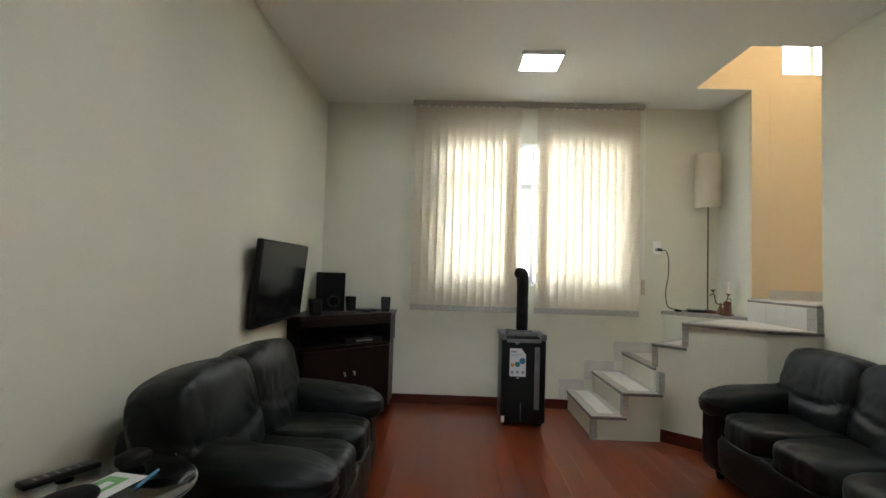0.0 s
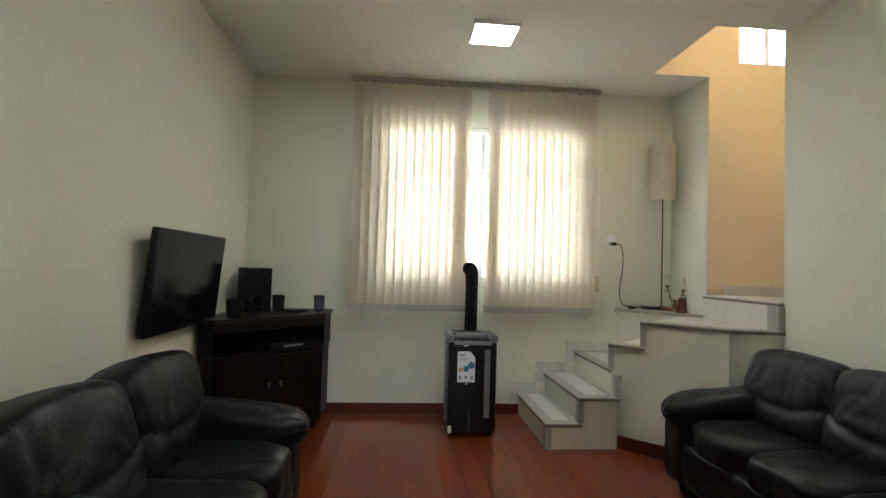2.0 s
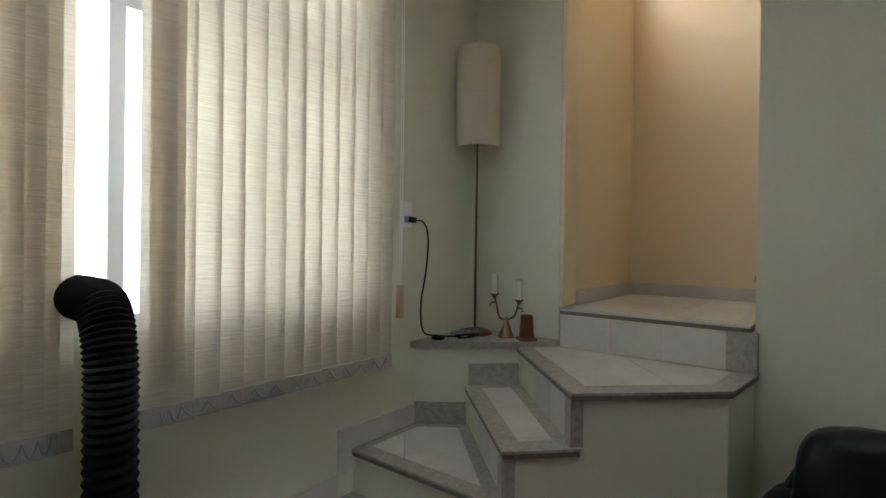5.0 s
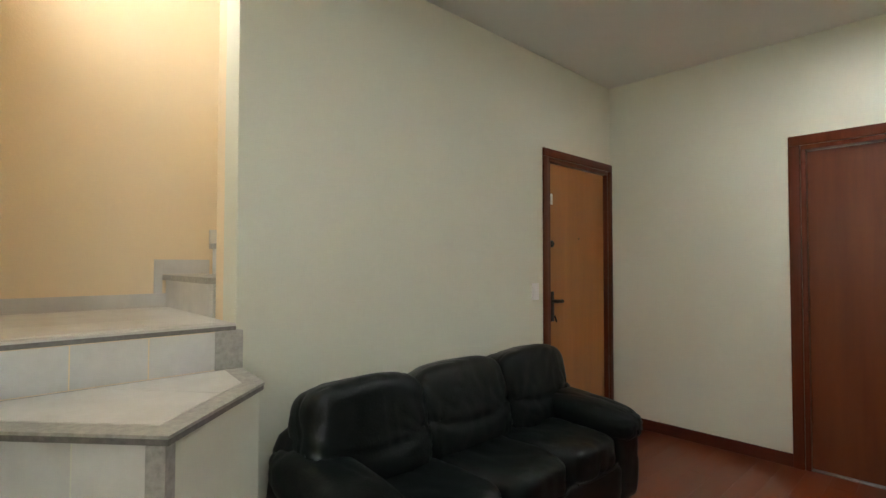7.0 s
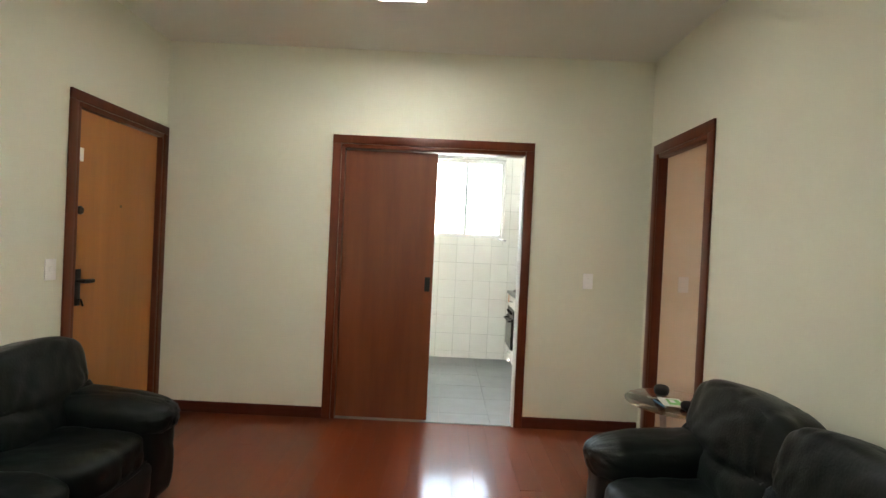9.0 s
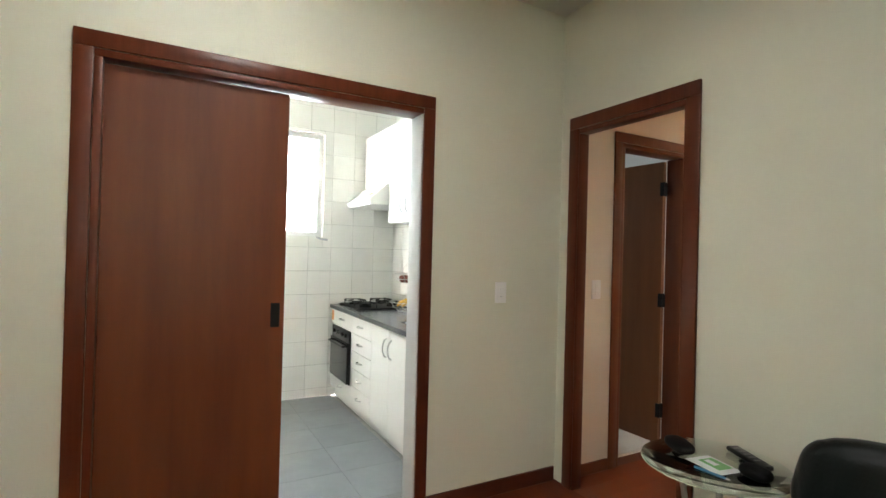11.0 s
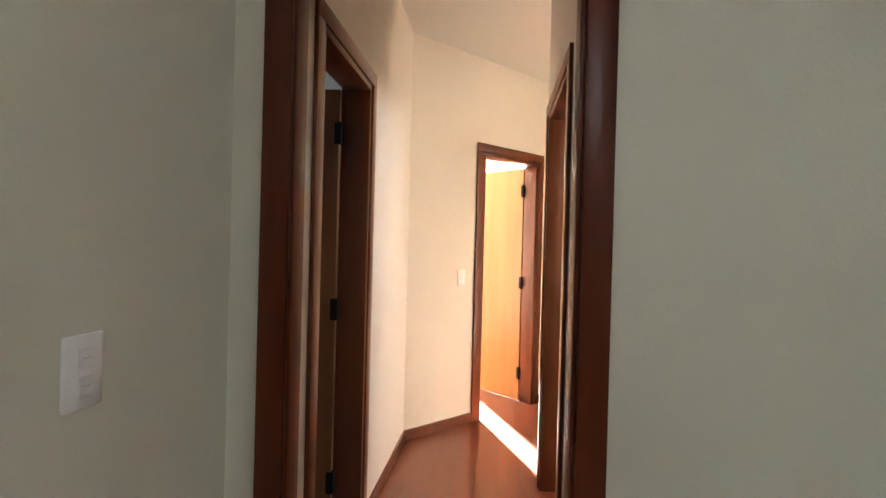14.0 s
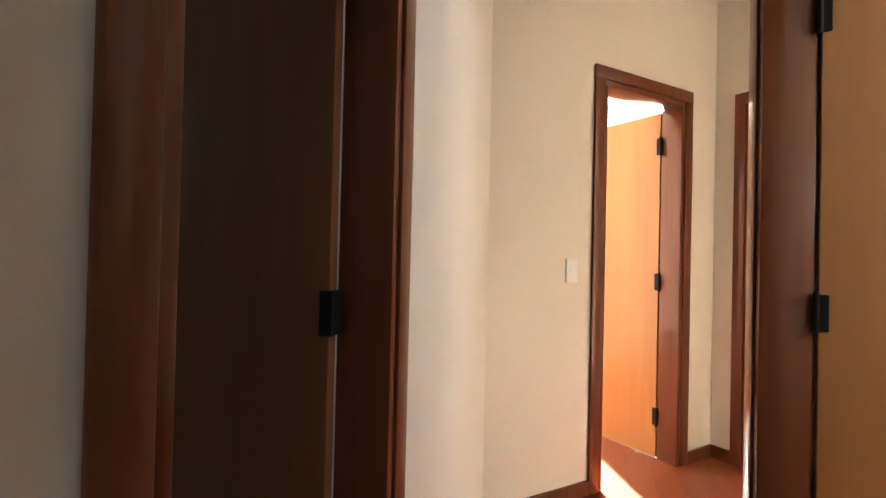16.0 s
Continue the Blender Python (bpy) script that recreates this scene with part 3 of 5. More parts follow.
# ---------------------------------------------------------------- stairs
stairs = thing("stairs", (2.9, 3.9, 0), "winding stairs with pale tiled treads and grey stone edges", "stairs", kind="structure")
RIS = 0.18
T1 = [(2.33, 3.60), (2.56, 3.60), (2.56, L), (2.33, L)]
T2 = [(2.56, 3.60), (2.83, 3.60), (2.83, L), (2.56, L)]
T3 = [(2.83, 3.72), (3.35, 4.23), (3.20, L), (2.83, L)]
T4 = [(2.83, 3.72), (2.99, 3.56), (3.53, 4.06), (3.35, 4.23)]
T5 = [(2.99, 3.56), (3.355, 3.17), (W, 3.13), (W, 3.94), (3.66, 3.94), (3.53, 4.06)]
T6 = [(W - 0.03, 3.14), (4.72, 3.14), (4.72, 3.92), (W - 0.03, 3.92)]


def inset(pts, d):
    """The polygon moved inwards by d (counter-clockwise)."""
    out, n = [], len(pts)
    for i in range(n):
        p0, p1, p2 = Vector(pts[i - 1]), Vector(pts[i]), Vector(pts[(i + 1) % n])
        a, b = (p1 - p0).normalized(), (p2 - p1).normalized()
        na, nb = Vector((-a.y, a.x)), Vector((-b.y, b.x))
        k = na + nb
        k = k / max(0.25, k.dot(na))
        out.append(tuple(p1 + k * d))
    return out


def ccw(pts):
    s = sum(a[0] * b[1] - b[0] * a[1] for a, b in zip(pts, pts[1:] + pts[:1]))
    return pts if s > 0 else pts[::-1]


def cut_tiles(pts, lines, gap=0.0018):
    """A tread's tile cut along straight joints, each given by two points."""
    polys = [list(pts)]
    for p, q in lines:
        p, q = Vector(p), Vector(q)
        d = (q - p).normalized()
        n = Vector((-d.y, d.x))
        out = []
        for poly in polys:
            for sgn in (1, -1):
                half = []
                for a, b in zip(poly, poly[1:] + poly[:1]):
                    ka, kb = sgn * (Vector(a) - p).dot(n) - gap, sgn * (Vector(b) - p).dot(n) - gap
                    if ka >= 0:
                        half.append(tuple(a))
                    if (ka >= 0) != (kb >= 0):
                        half.append(tuple(Vector(a).lerp(Vector(b), ka / (ka - kb))))
                if len(half) > 2:
                    out.append(half)
        polys = out
    return polys


JOINTS = {0: [((2.3, 4.0), (2.6, 4.0))], 1: [((2.5, 4.05), (2.9, 4.05))], 2: [((3.164, 4.452), (2.913, 4.233)), ((2.913, 4.233), (3.119, 4.023))],
          3: [((3.14, 3.98), (3.28, 3.84)), ((2.92, 3.75), (3.06, 3.61))], 4: [((3.661, 3.643), (3.309, 3.346))],
          5: [((4.05, 3.0), (4.05, 4.0)), ((4.0, 3.43), (4.5, 3.43))]}
bm = bmesh.new()
for i, T in enumerate((T1, T2, T3, T4, T5)):
    prism(bm, ccw(T), 0, RIS * (i + 1) - 0.028)
part("base", bm, PAINT, stairs, "cream painted stair side")
part("base", prism(bmesh.new(), ccw(inset(ccw(T6), 0.002)), 0.6, RIS * 6 - 0.028), PAINT_WARM, stairs)
for i, T in enumerate((T1, T2, T3, T4, T5, T6)):
    z = RIS * (i + 1)
    part("tread_border", prism(bmesh.new(), inset(ccw(T), -0.018 if i < 5 else 0.0), z - 0.010, z - 0.001), STAIR_EDGE if i < 5 else STAIR_TILE, stairs, "grey stone tread border")
    part("tread_nosing", prism(bmesh.new(), inset(ccw(T), -0.015 if i < 5 else 0.0), z - 0.027, z - 0.0102), STAIR_NOSE, stairs, "dark stone nosing")
    for t in cut_tiles(inset(ccw(T), 0.055), JOINTS.get(i, [])):
        part("tile", prism(bmesh.new(), t, z - 0.002, z + 0.002), STAIR_TILE, stairs)


def riser(p, q, z0, z1, n, parent=stairs):
    p, q = Vector(p), Vector(q)
    d = (q - p).normalized()
    m = (q - p).length
    for k in range(n):
        a, b = p + d * (m * k / n + 0.002), p + d * (m * (k + 1) / n - 0.002)
        part("tile", slab(a, b, 0.008, z0 + 0.002, z1 - 0.03, bmesh.new(), 1), STAIR_TILE, parent)


riser((2.331, L), (2.331, 3.62), 0, RIS, 3)
riser((2.561, L), (2.561, 3.62), RIS, RIS * 2, 3)
riser((2.831, L), (2.831, 3.73), RIS * 2, RIS * 3, 3)
riser((3.345, 4.225), (2.84, 3.73), RIS * 3, RIS * 4, 3)
riser((3.525, 4.055), (3.0, 3.57), RIS * 4, RIS * 5, 3)
riser((W - 0.03, 3.92), (W - 0.03, 3.22), RIS * 5, RIS * 6, 3)
# stone strips up the open side of every step
for (x, y), k, s in [((2.33, 3.60), 0, 0), ((2.56, 3.60), 1, 0), ((2.83, 3.60), 2, 1), ((2.83, 3.72), 3, 1), ((2.99, 3.56), 4, 1), ((W - 0.03, 3.13), 5, 0)]:
    bm = box(bmesh.new(), -0.022, 0.022, -0.011, 0.04, RIS * k, RIS * (k + 1) - 0.027)
    bmesh.ops.transform(bm, matrix=pose(x + 0.006, y - 0.002, 0, 0, 0, -45 if s and k > 2 else 0), verts=bm.verts)
    part("edge_strip", bm, STAIR_EDGE, stairs)
part("edge_strip", box(bmesh.new(), W - 0.04, W - 0.005, 3.142, 3.222, RIS * 5, RIS * 6 - 0.028), STAIR_EDGE, stairs)
# next flight up
for k in range(1, 7):
    y1 = 3.14 - 0.25 * (k - 1)
    part("upper_step", box(bmesh.new(), W + 0.255, 4.715, y1 - 0.25, y1, 0.6, 1.08 + RIS * k - 0.03), STAIR_TILE, stairs)
    part("upper_tread", box(bmesh.new(), W + 0.255, 4.715, y1 - 0.25, y1 + 0.02, 1.08 + RIS * k - 0.029, 1.08 + RIS * k), STAIR_EDGE, stairs)
# skirting along the walls
for k, (x0, x1) in enumerate(((2.33, 2.56), (2.56, 2.83), (2.83, 3.28))):
    z = RIS * (k + 1)
    part("skirting", box(bmesh.new(), x0 - 0.085, x1 - (0.086 if k < 2 else 0.08), L - 0.012, L, z + 0.002, z + 0.092), STAIR_TILE, stairs)
    part("skirting", box(bmesh.new(), x0 - 0.085, x0 - 0.002, L - 0.0115, L, z - (0.087 if k else 0.178), z + 0.001), STAIR_TILE, stairs)
for b in [(W + 0.15, 4.70, 3.905, 3.919, 1.08, 1.155), (4.706, 4.72, 3.14, 3.905, 1.08, 1.155)]:
    part("skirting", box(bmesh.new(), *b), STAIR_TILE, stairs)
for k in range(1, 6):
    y1 = 3.16 - 0.25 * (k - 1)
    part("skirting", box(bmesh.new(), 4.704, 4.7175, y1 - 0.25, y1, 1.08 + RIS * k + 0.001, 1.08 + RIS * k + 0.085), STAIR_TILE, stairs)
part("skirting", box(bmesh.new(), 4.704, 4.719, 3.16, 3.20, 1.156, 1.345), STAIR_TILE, stairs)

ledge = thing("corner_ledge", (3.5, 4.25, 0), "white plastered corner ledge with a grey stone top", "ledge", kind="structure")
LP = ccw([(3.20, L), (3.35, 4.235), (3.53, 4.062), (3.66, 3.945), (W, 3.945), (W, L)])
part("base", prism(bmesh.new(), inset(LP, 0.003), 0, 0.895), PAINT, ledge)
part("top", prism(bmesh.new(), inset(LP, -0.02)[:], 0.895, 0.925), STAIR_EDGE, ledge, "grey stone top")
bm = bmesh.new()
slab((3.205, L - 0.006), (3.345, 4.238), 0.01, RIS * 3, RIS * 3 + 0.1, bm, -1)
part("skirting", bm, STAIR_EDGE, ledge)
bm = bmesh.new()
slab((3.353, 4.232), (3.528, 4.066), 0.01, RIS * 4, RIS * 4 + 0.1, bm, -1)
part("skirting", bm, STAIR_EDGE, ledge)

# ---------------------------------------------------------------- blinds


def vertical_blind(name, x0, x1, r0, r1, xs, pull):
    """Cloth slats hung at xs from a rail that runs from r0 to r1."""
    y, z0, z1 = L - 0.105, 0.872, 2.765
    ob = thing(name, ((x0 + x1) / 2, y, z0), "cream cloth vertical blind, drawn across the window", "blind", "window blinds")
    part("rail", box(bmesh.new(), r0, r1, y - 0.028, y + 0.028, z1 + 0.004, z1 + 0.048, bevel=0.004, seg=2), BLIND_HEM, ob, "grey metal head rail")
    for i, cx in enumerate(xs):
        bm = bmesh.new()
        w, cols, rows = 0.0435, 6, 10
        ang = radians(-13 + 2.2 * noise.noise(Vector((i * 1.7, x0, 0))))
        grid = []
        for k in range(rows + 1):
            sway = 0.0022 * (1 - k / rows) * math.sin(k * 0.45 + i * 1.9)
            r = []
            for c in range(cols + 1):
                u = (c / cols * 2 - 1) * w
                d = 0.0035 * (1 - (c / cols * 2 - 1) ** 2)
                r.append(bm.verts.new((cx + u * math.cos(ang) - d * math.sin(ang) + sway, y + u * math.sin(ang) + d * math.cos(ang), z0 + 0.05 + (z1 - z0 - 0.05) * k / rows)))
            grid.append(r)
        for a, b in zip(grid, grid[1:]):
            for c in range(cols):
                bm.faces.new((a[c], a[c + 1], b[c + 1], b[c]))
        slat = part("slat", bm, BLIND, ob, smooth=True)
        turn = Matrix.Rotation(ang, 4, "Z")
        part("weight", box(bmesh.new(), cx - 0.0445, cx + 0.0445, y - 0.003, y + 0.003, z0 - 0.002, z0 + 0.052, bevel=0.001, seg=1, turn=turn), BLIND_HEM, slat, "grey hem weight")
        part("hanger", box(bmesh.new(), cx - 0.009, cx + 0.009, y - 0.003, y + 0.003, z1 - 0.004, z1 + 0.004, turn=turn), WHITE_PL, slat, "small plastic hanger")
        if i < len(xs) - 1:
            g = xs[i + 1] - cx
            p = [(cx + g * t, y - 0.024, z0 + 0.045 - 0.034 * (1 - (2 * t - 1) ** 2)) for t in (0, 0.12, 0.25, 0.38, 0.5, 0.62, 0.75, 0.88, 1)]
            part("chain", tube(bmesh.new(), p, 0.0024, 6), GREYINK, ob, "thin plastic chain")
    if pull:
        for dx in (0.022, 0.034):
            part("cord", tube(bmesh.new(), [(x1 + dx, y - 0.022, 2.768), (x1 + dx + 0.002, y - 0.026, 1.9), (x1 + dx, y - 0.026, 1.2)], 0.002, 6), WHITE_PL, ob, "thin white pull cord")
        part("tassel", box(bmesh.new(), x1 + 0.012, x1 + 0.044, y - 0.036, y - 0.016, 1.07, 1.205, bevel=0.005), TASSEL, ob, "beige cord weight")
    return ob


SPAN_L = [0.896 + 0.0735 * k for k in range(12)] + [1.745, 1.772, 1.798]
SPAN_R = [2.03, 2.054] + [2.085 + 0.0735 * k for k in range(11)] + [2.885]
vertical_blind("vertical_blind", 0.85, 1.842, 0.83, 1.906, SPAN_L, False)
vertical_blind("vertical_blind", 1.985, 2.93, 1.908, 2.965, SPAN_R, True)

# ---------------------------------------------------------------- ceiling lamps


def ceiling_lamp(x, y):
    ob = thing("ceiling_lamp", (x, y, H), "square white LED ceiling lamp, switched on", "ceiling lamp", "ceiling lamps")
    bm = bmesh.new()
    s = 0.15
    for b in [(x - s, x + s, y - s, y - s + 0.012), (x - s, x + s, y + s - 0.012, y + s), (x - s, x - s + 0.012, y - s + 0.012, y + s - 0.012), (x + s - 0.012, x + s, y - s + 0.012, y + s - 0.012)]:
        box(bm, *b, H - 0.03, H - 0.001)
    part("frame", bm, WHITE_PL, ob)
    part("diffuser", box(bmesh.new(), x - s + 0.013, x + s - 0.013, y - s + 0.013, y + s - 0.013, H - 0.026, H - 0.004), LED, ob, "glowing white diffuser")
    return ob


ceiling_lamp(1.85, 3.41)
ceiling_lamp(1.85, 0.98)

# ---------------------------------------------------------------- television and corner cabinet
tv = thing("television", (0.05, 3.15, 1.1), "black flat television hung on the wall, off", "television")
tilt = Matrix.Rotation(radians(5), 4, "Y")
part("mount", box(bmesh.new(), 0.002, 0.045, 3.03, 3.27, 0.98, 1.25, bevel=0.003, seg=1), BLACK_MATT, tv)
part("body", box(bmesh.new(), 0.045, 0.085, 2.72, 3.64, 0.845, 1.395, bevel=0.008, seg=2, turn=tilt), BLACK, tv, "", True)
part("screen", box(bmesh.new(), 0.0845, 0.0875, 2.735, 3.625, 0.872, 1.382, turn=tilt), SCREEN, tv, "dark glossy screen")
part("badge", box(bmesh.new(), 0.086, 0.090, 3.13, 3.19, 0.855, 0.863, turn=tilt), SILVER, tv)

cab = thing("corner_cabinet", (0.35, 4.05, 0), "dark brown wooden corner television cabinet with two doors", "cabinet")
CP = ccw([(0.018, 3.44), (0.13, 3.44), (0.72, 4.04), (0.72, L - 0.018), (0.018, L - 0.018)])
part("top", prism(bmesh.new(), inset(CP, -0.006), 0.835, 0.862), ESPRESSO_TOP, cab)
part("body", prism(bmesh.new(), inset(CP, 0.012), 0.06, 0.60), ESPRESSO, cab)
part("shelf", prism(bmesh.new(), inset(CP, 0.002), 0.601, 0.622), ESPRESSO, cab)
part("plinth", prism(bmesh.new(), inset(CP, 0.05), 0.0, 0.06), ESPRESSO, cab)
part("back_panel", box(bmesh.new(), 0.02, 0.04, 3.47, L - 0.04, 0.622, 0.835), ESPRESSO, cab)
part("back_panel", box(bmesh.new(), 0.04, 0.70, L - 0.04, L - 0.02, 0.622, 0.835), ESPRESSO, cab)
part("side_panel", box(bmesh.new(), 0.04, 0.12, 3.45, 3.468, 0.622, 0.835), ESPRESSO, cab)
part("side_panel", box(bmesh.new(), 0.70, 0.718, 4.06, L - 0.04, 0.622, 0.835), ESPRESSO, cab)
f0, f1 = Vector((0.13, 3.44)), Vector((0.72, 4.04))
fd = (f1 - f0).normalized()
fl = (f1 - f0).length
part("apron", slab(f0, f1, 0.018, 0.775, 0.834, bmesh.new(), 1), ESPRESSO, cab)
for a, b, hx in ((0.02, fl / 2 - 0.003, fl / 2 - 0.045), (fl / 2 + 0.003, fl - 0.02, fl / 2 + 0.045)):
    d = part("door", slab(f0 + fd * a, f0 + fd * b, 0.02, 0.075, 0.594, bmesh.new(), -1), ESPRESSO, cab)
    p = f0 + fd * hx + Vector((fd.y, -fd.x)) * 0.022
    q = p + Vector((fd.y, -fd.x)) * 0.02
    part("knob", tube(bmesh.new(), [(p.x, p.y, 0.41), (q.x, q.y, 0.413), (q.x, q.y, 0.385)], 0.006), SILVER, d, "small metal knob")

player = thing("media_player", (0.42, 4.0, 0.622), "flat black media player on the cabinet shelf", "media player")
turn45 = Matrix.Rotation(radians(45), 4, "Z")
part("body", box(bmesh.new(), 0.27, 0.63, 3.82, 4.06, 0.6225, 0.668, bevel=0.004, turn=turn45), BLACK, player)
part("display", box(bmesh.new(), 0.45 - 0.08 + 0.085, 0.45 + 0.08 + 0.085, 3.94 - 0.001 - 0.085, 3.94 + 0.001 - 0.085, 0.64, 0.655, turn=turn45), GREYINK, player, "grey display window")

sub = thing("subwoofer", (0.17, 4.12, 0.862), "black subwoofer box on the corner cabinet", "speaker")
t30 = Matrix.Rotation(radians(28), 4, "Z")
part("body", box(bmesh.new(), 0.075, 0.265, 3.98, 4.26, 0.8625, 1.19, bevel=0.006, turn=t30), BLACK_MATT, sub)
bm = lathe(bmesh.new(), [(0.055, 0), (0.055, 0.006), (0.045, 0.01), (0.04, 0.0), (0.0, -0.0)], 24)
c = Vector((0.17, 4.12, 0)) + t30 @ Vector((0, -0.14, 0))
bmesh.ops.transform(bm, matrix=Matrix.Translation((c.x, c.y, 0.945)) @ t30 @ Matrix.Rotation(radians(90), 4, "X"), verts=bm.verts)
part("port", bm, BLACK, sub, "round glossy port ring", True)


def small_speaker(x, y, deg):
    ob = thing("small_speaker", (x, y, 0.8625), "small black satellite speaker on the cabinet", "speaker", "satellite speakers")
    m = Matrix.Translation((x, y, 0.8625)) @ Matrix.Rotation(radians(deg), 4, "Z")
    bm = box(bmesh.new(), -0.042, 0.042, -0.04, 0.04, 0.006, 0.125, bevel=0.01, seg=3)
    for v in bm.verts:
        v.co.y += 0.12 * v.co.z
        v.co.x *= 0.86 + v.co.z * 1.2
    bmesh.ops.transform(bm, matrix=m, verts=bm.verts)
    part("body", bm, BLACK_MATT, ob, "", True)
    bm = box(bmesh.new(), -0.033, 0.033, -0.046, -0.041, 0.02, 0.112, bevel=0.002, seg=1)
    for v in bm.verts:
        v.co.y += 0.12 * v.co.z
    bmesh.ops.transform(bm, matrix=m, verts=bm.verts)
    part("grille", bm, BLACK, ob)
    bm = lathe(bmesh.new(), [(0.035, 0), (0.035, 0.004), (0.02, 0.008), (0, 0.008)], 16)
    bmesh.ops.transform(bm, matrix=m, verts=bm.verts)
    part("foot", bm, BLACK, ob)


small_speaker(0.20, 3.575, 35)
small_speaker(0.36, 4.10, 25)
small_speaker(0.655, 4.17, 10)


def remote(name, x, y, z, deg, ln=0.17, w=0.045, label="slim black remote control"):
    ob = thing(name, (x, y, z), label, "remote control")
    m = Matrix.Translation((x, y, z)) @ Matrix.Rotation(radians(deg), 4, "Z")
    bm = box(bmesh.new(), -w / 2, w / 2, -ln / 2, ln / 2, 0.001, 0.019, bevel=0.006, seg=3)
    bmesh.ops.transform(bm, matrix=m, verts=bm.verts)
    part("body", bm, BLACK, ob, "", True)
    for r in range(5):
        bm = bmesh.new()
        box(bm, -w * 0.3, w * 0.3, -ln * 0.35 + r * ln * 0.14, -ln * 0.35 + r * ln * 0.14 + 0.008, 0.0185, 0.0205, bevel=0.001, seg=1)
        bmesh.ops.transform(bm, matrix=m, verts=bm.verts)
        part("button_row", bm, GREY_PLASTIC, ob)


remote("remote_control", 0.47, 4.07, 0.862, 60)
remote("remote_control", 0.50, 4.14, 0.862, 75)

# ---------------------------------------------------------------- portable air conditioner
ac = thing("air_conditioner", (1.81, 3.98, 0), "black portable air conditioner with an exhaust hose", "air conditioner")
part("body", box(bmesh.new(), 1.62, 2.005, 3.82, 4.18, 0.03, 0.73, bevel=0.025, seg=4), BLACK, ac, "glossy black body", True)
bm = bmesh.new()
for b in [(1.615, 1.66, 3.815, 4.185), (1.965, 2.01, 3.815, 4.185), (1.66, 1.965, 3.995, 4.185), (1.66, 1.965, 3.815, 3.84)]:
    box(bm, *b, 0.70 if b[3] < 3.9 else 0.722, 0.735 if b[3] < 3.9 else 0.775, bevel=0.012, seg=3)
part("top_frame", bm, GREY_PLASTIC, ac, "dark grey top frame", True)
part("control_panel", box(bmesh.new(), 1.72, 1.91, 4.02, 4.12, 0.774, 0.781, bevel=0.003), BLACK, ac)
for k in range(9):
    part("louvre", box(bmesh.new(), 1.665 + k * 0.0335, 1.672 + k * 0.0335 + 0.012, 3.842, 3.99, 0.731, 0.742), BLACK_MATT, ac)
part("side_strip", box(bmesh.new(), 1.905, 1.95, 3.814, 3.8195, 0.15, 0.67, bevel=0.002, seg=1), GREY_PLASTIC, ac, "brushed grey front strip")
part("seam", box(bmesh.new(), 1.789, 1.793, 3.8165, 3.8195, 0.05, 0.2), GREY_PLASTIC, ac)
for x in (1.66, 1.965):
    for y in (3.87, 4.13):
        part("castor", tube(bmesh.new(), [(x - 0.012, y, 0.018), (x + 0.012, y, 0.018)], 0.018, 14), BLACK_MATT, ac)
bm = bmesh.new()
hose = curve_pts([(1.83, 4.125, 0.76), (1.83, 4.125, 1.0), (1.831, 4.135, 1.17), (1.833, 4.19, 1.275), (1.833, 4.30, 1.29), (1.833, 4.445, 1.29)], 90)
tube(bm, hose, [0.057 if k % 2 else 0.051 for k in range(len(hose))], 20)
part("hose", bm, BLACK_MATT, ac, "black corrugated exhaust hose", True)
bm = tube(bmesh.new(), curve_pts([(1.66, 3.99, 0.79), (1.70, 3.92, 0.80), (1.66, 3.85, 0.775), (1.635, 3.81, 0.65), (1.632, 3.808, 0.4), (1.635, 3.806, 0.08)], 30), 0.004, 6)
part("power_cable", bm, BLACK, ac, "thin black power cable")
part("plug", box(bmesh.new(), 1.622, 1.65, 3.79, 3.812, 0.04, 0.095, bevel=0.006), WHITE_PL, ac, "white plug")
bm = bmesh.new()
prism(bm, [(1.69, 0.42), (1.83, 0.42), (1.83, 0.605), (1.79, 0.655), (1.69, 0.655)], 0, 0.0012)
bmesh.ops.transform(bm, matrix=pose(0, 3.8195, 0, 90, 0, 0), verts=bm.verts)
lab = part("sticker", bm, PAPER, ac, "white product sticker with coloured circles")


def flat_bar(x0, x1, z0, z1, mat, parent, name="print", y=3.8182):
    part(name, box(bmesh.new(), x0, x1, y - 0.0006, y, z0, z1), mat, parent)


flat_bar(1.70, 1.748, 0.62, 0.634, GREYINK, lab)
flat_bar(1.70, 1.80, 0.602, 0.606, GREYINK, lab)
flat_bar(1.70, 1.76, 0.590, 0.594, GREYINK, lab)
for x, z, r, mt in ((1.80, 0.55, 0.027, BLUE), (1.758, 0.522, 0.023, TEAL), (1.715, 0.515, 0.017, ORANGE), (1.712, 0.455, 0.013, GREYINK), (1.758, 0.457, 0.013, GREYINK), (1.805, 0.455, 0.013, GREYINK)):
    bm = lathe(bmesh.new(), [(r, 0), (r, 0.0007)], 24)
    bmesh.ops.transform(bm, matrix=pose(x, 3.8182 if mt is not TEAL else 3.8177, z, 90, 0, 0), verts=bm.verts)
    part("print", bm, mt, lab)
flat_bar(1.735, 1.775, 0.70, 0.706, PAPER, ac, "badge", 3.8195)
flat_bar(1.74, 1.765, 0.69, 0.694, PAPER, ac, "badge", 3.8195)
flat_bar(1.75, 1.775, 0.405, 0.411, PAPER, ac, "badge", 3.8195)

ac.location.x += 0.022
ac.scale = (0.93, 0.93, 0.955)

# ---------------------------------------------------------------- sofas


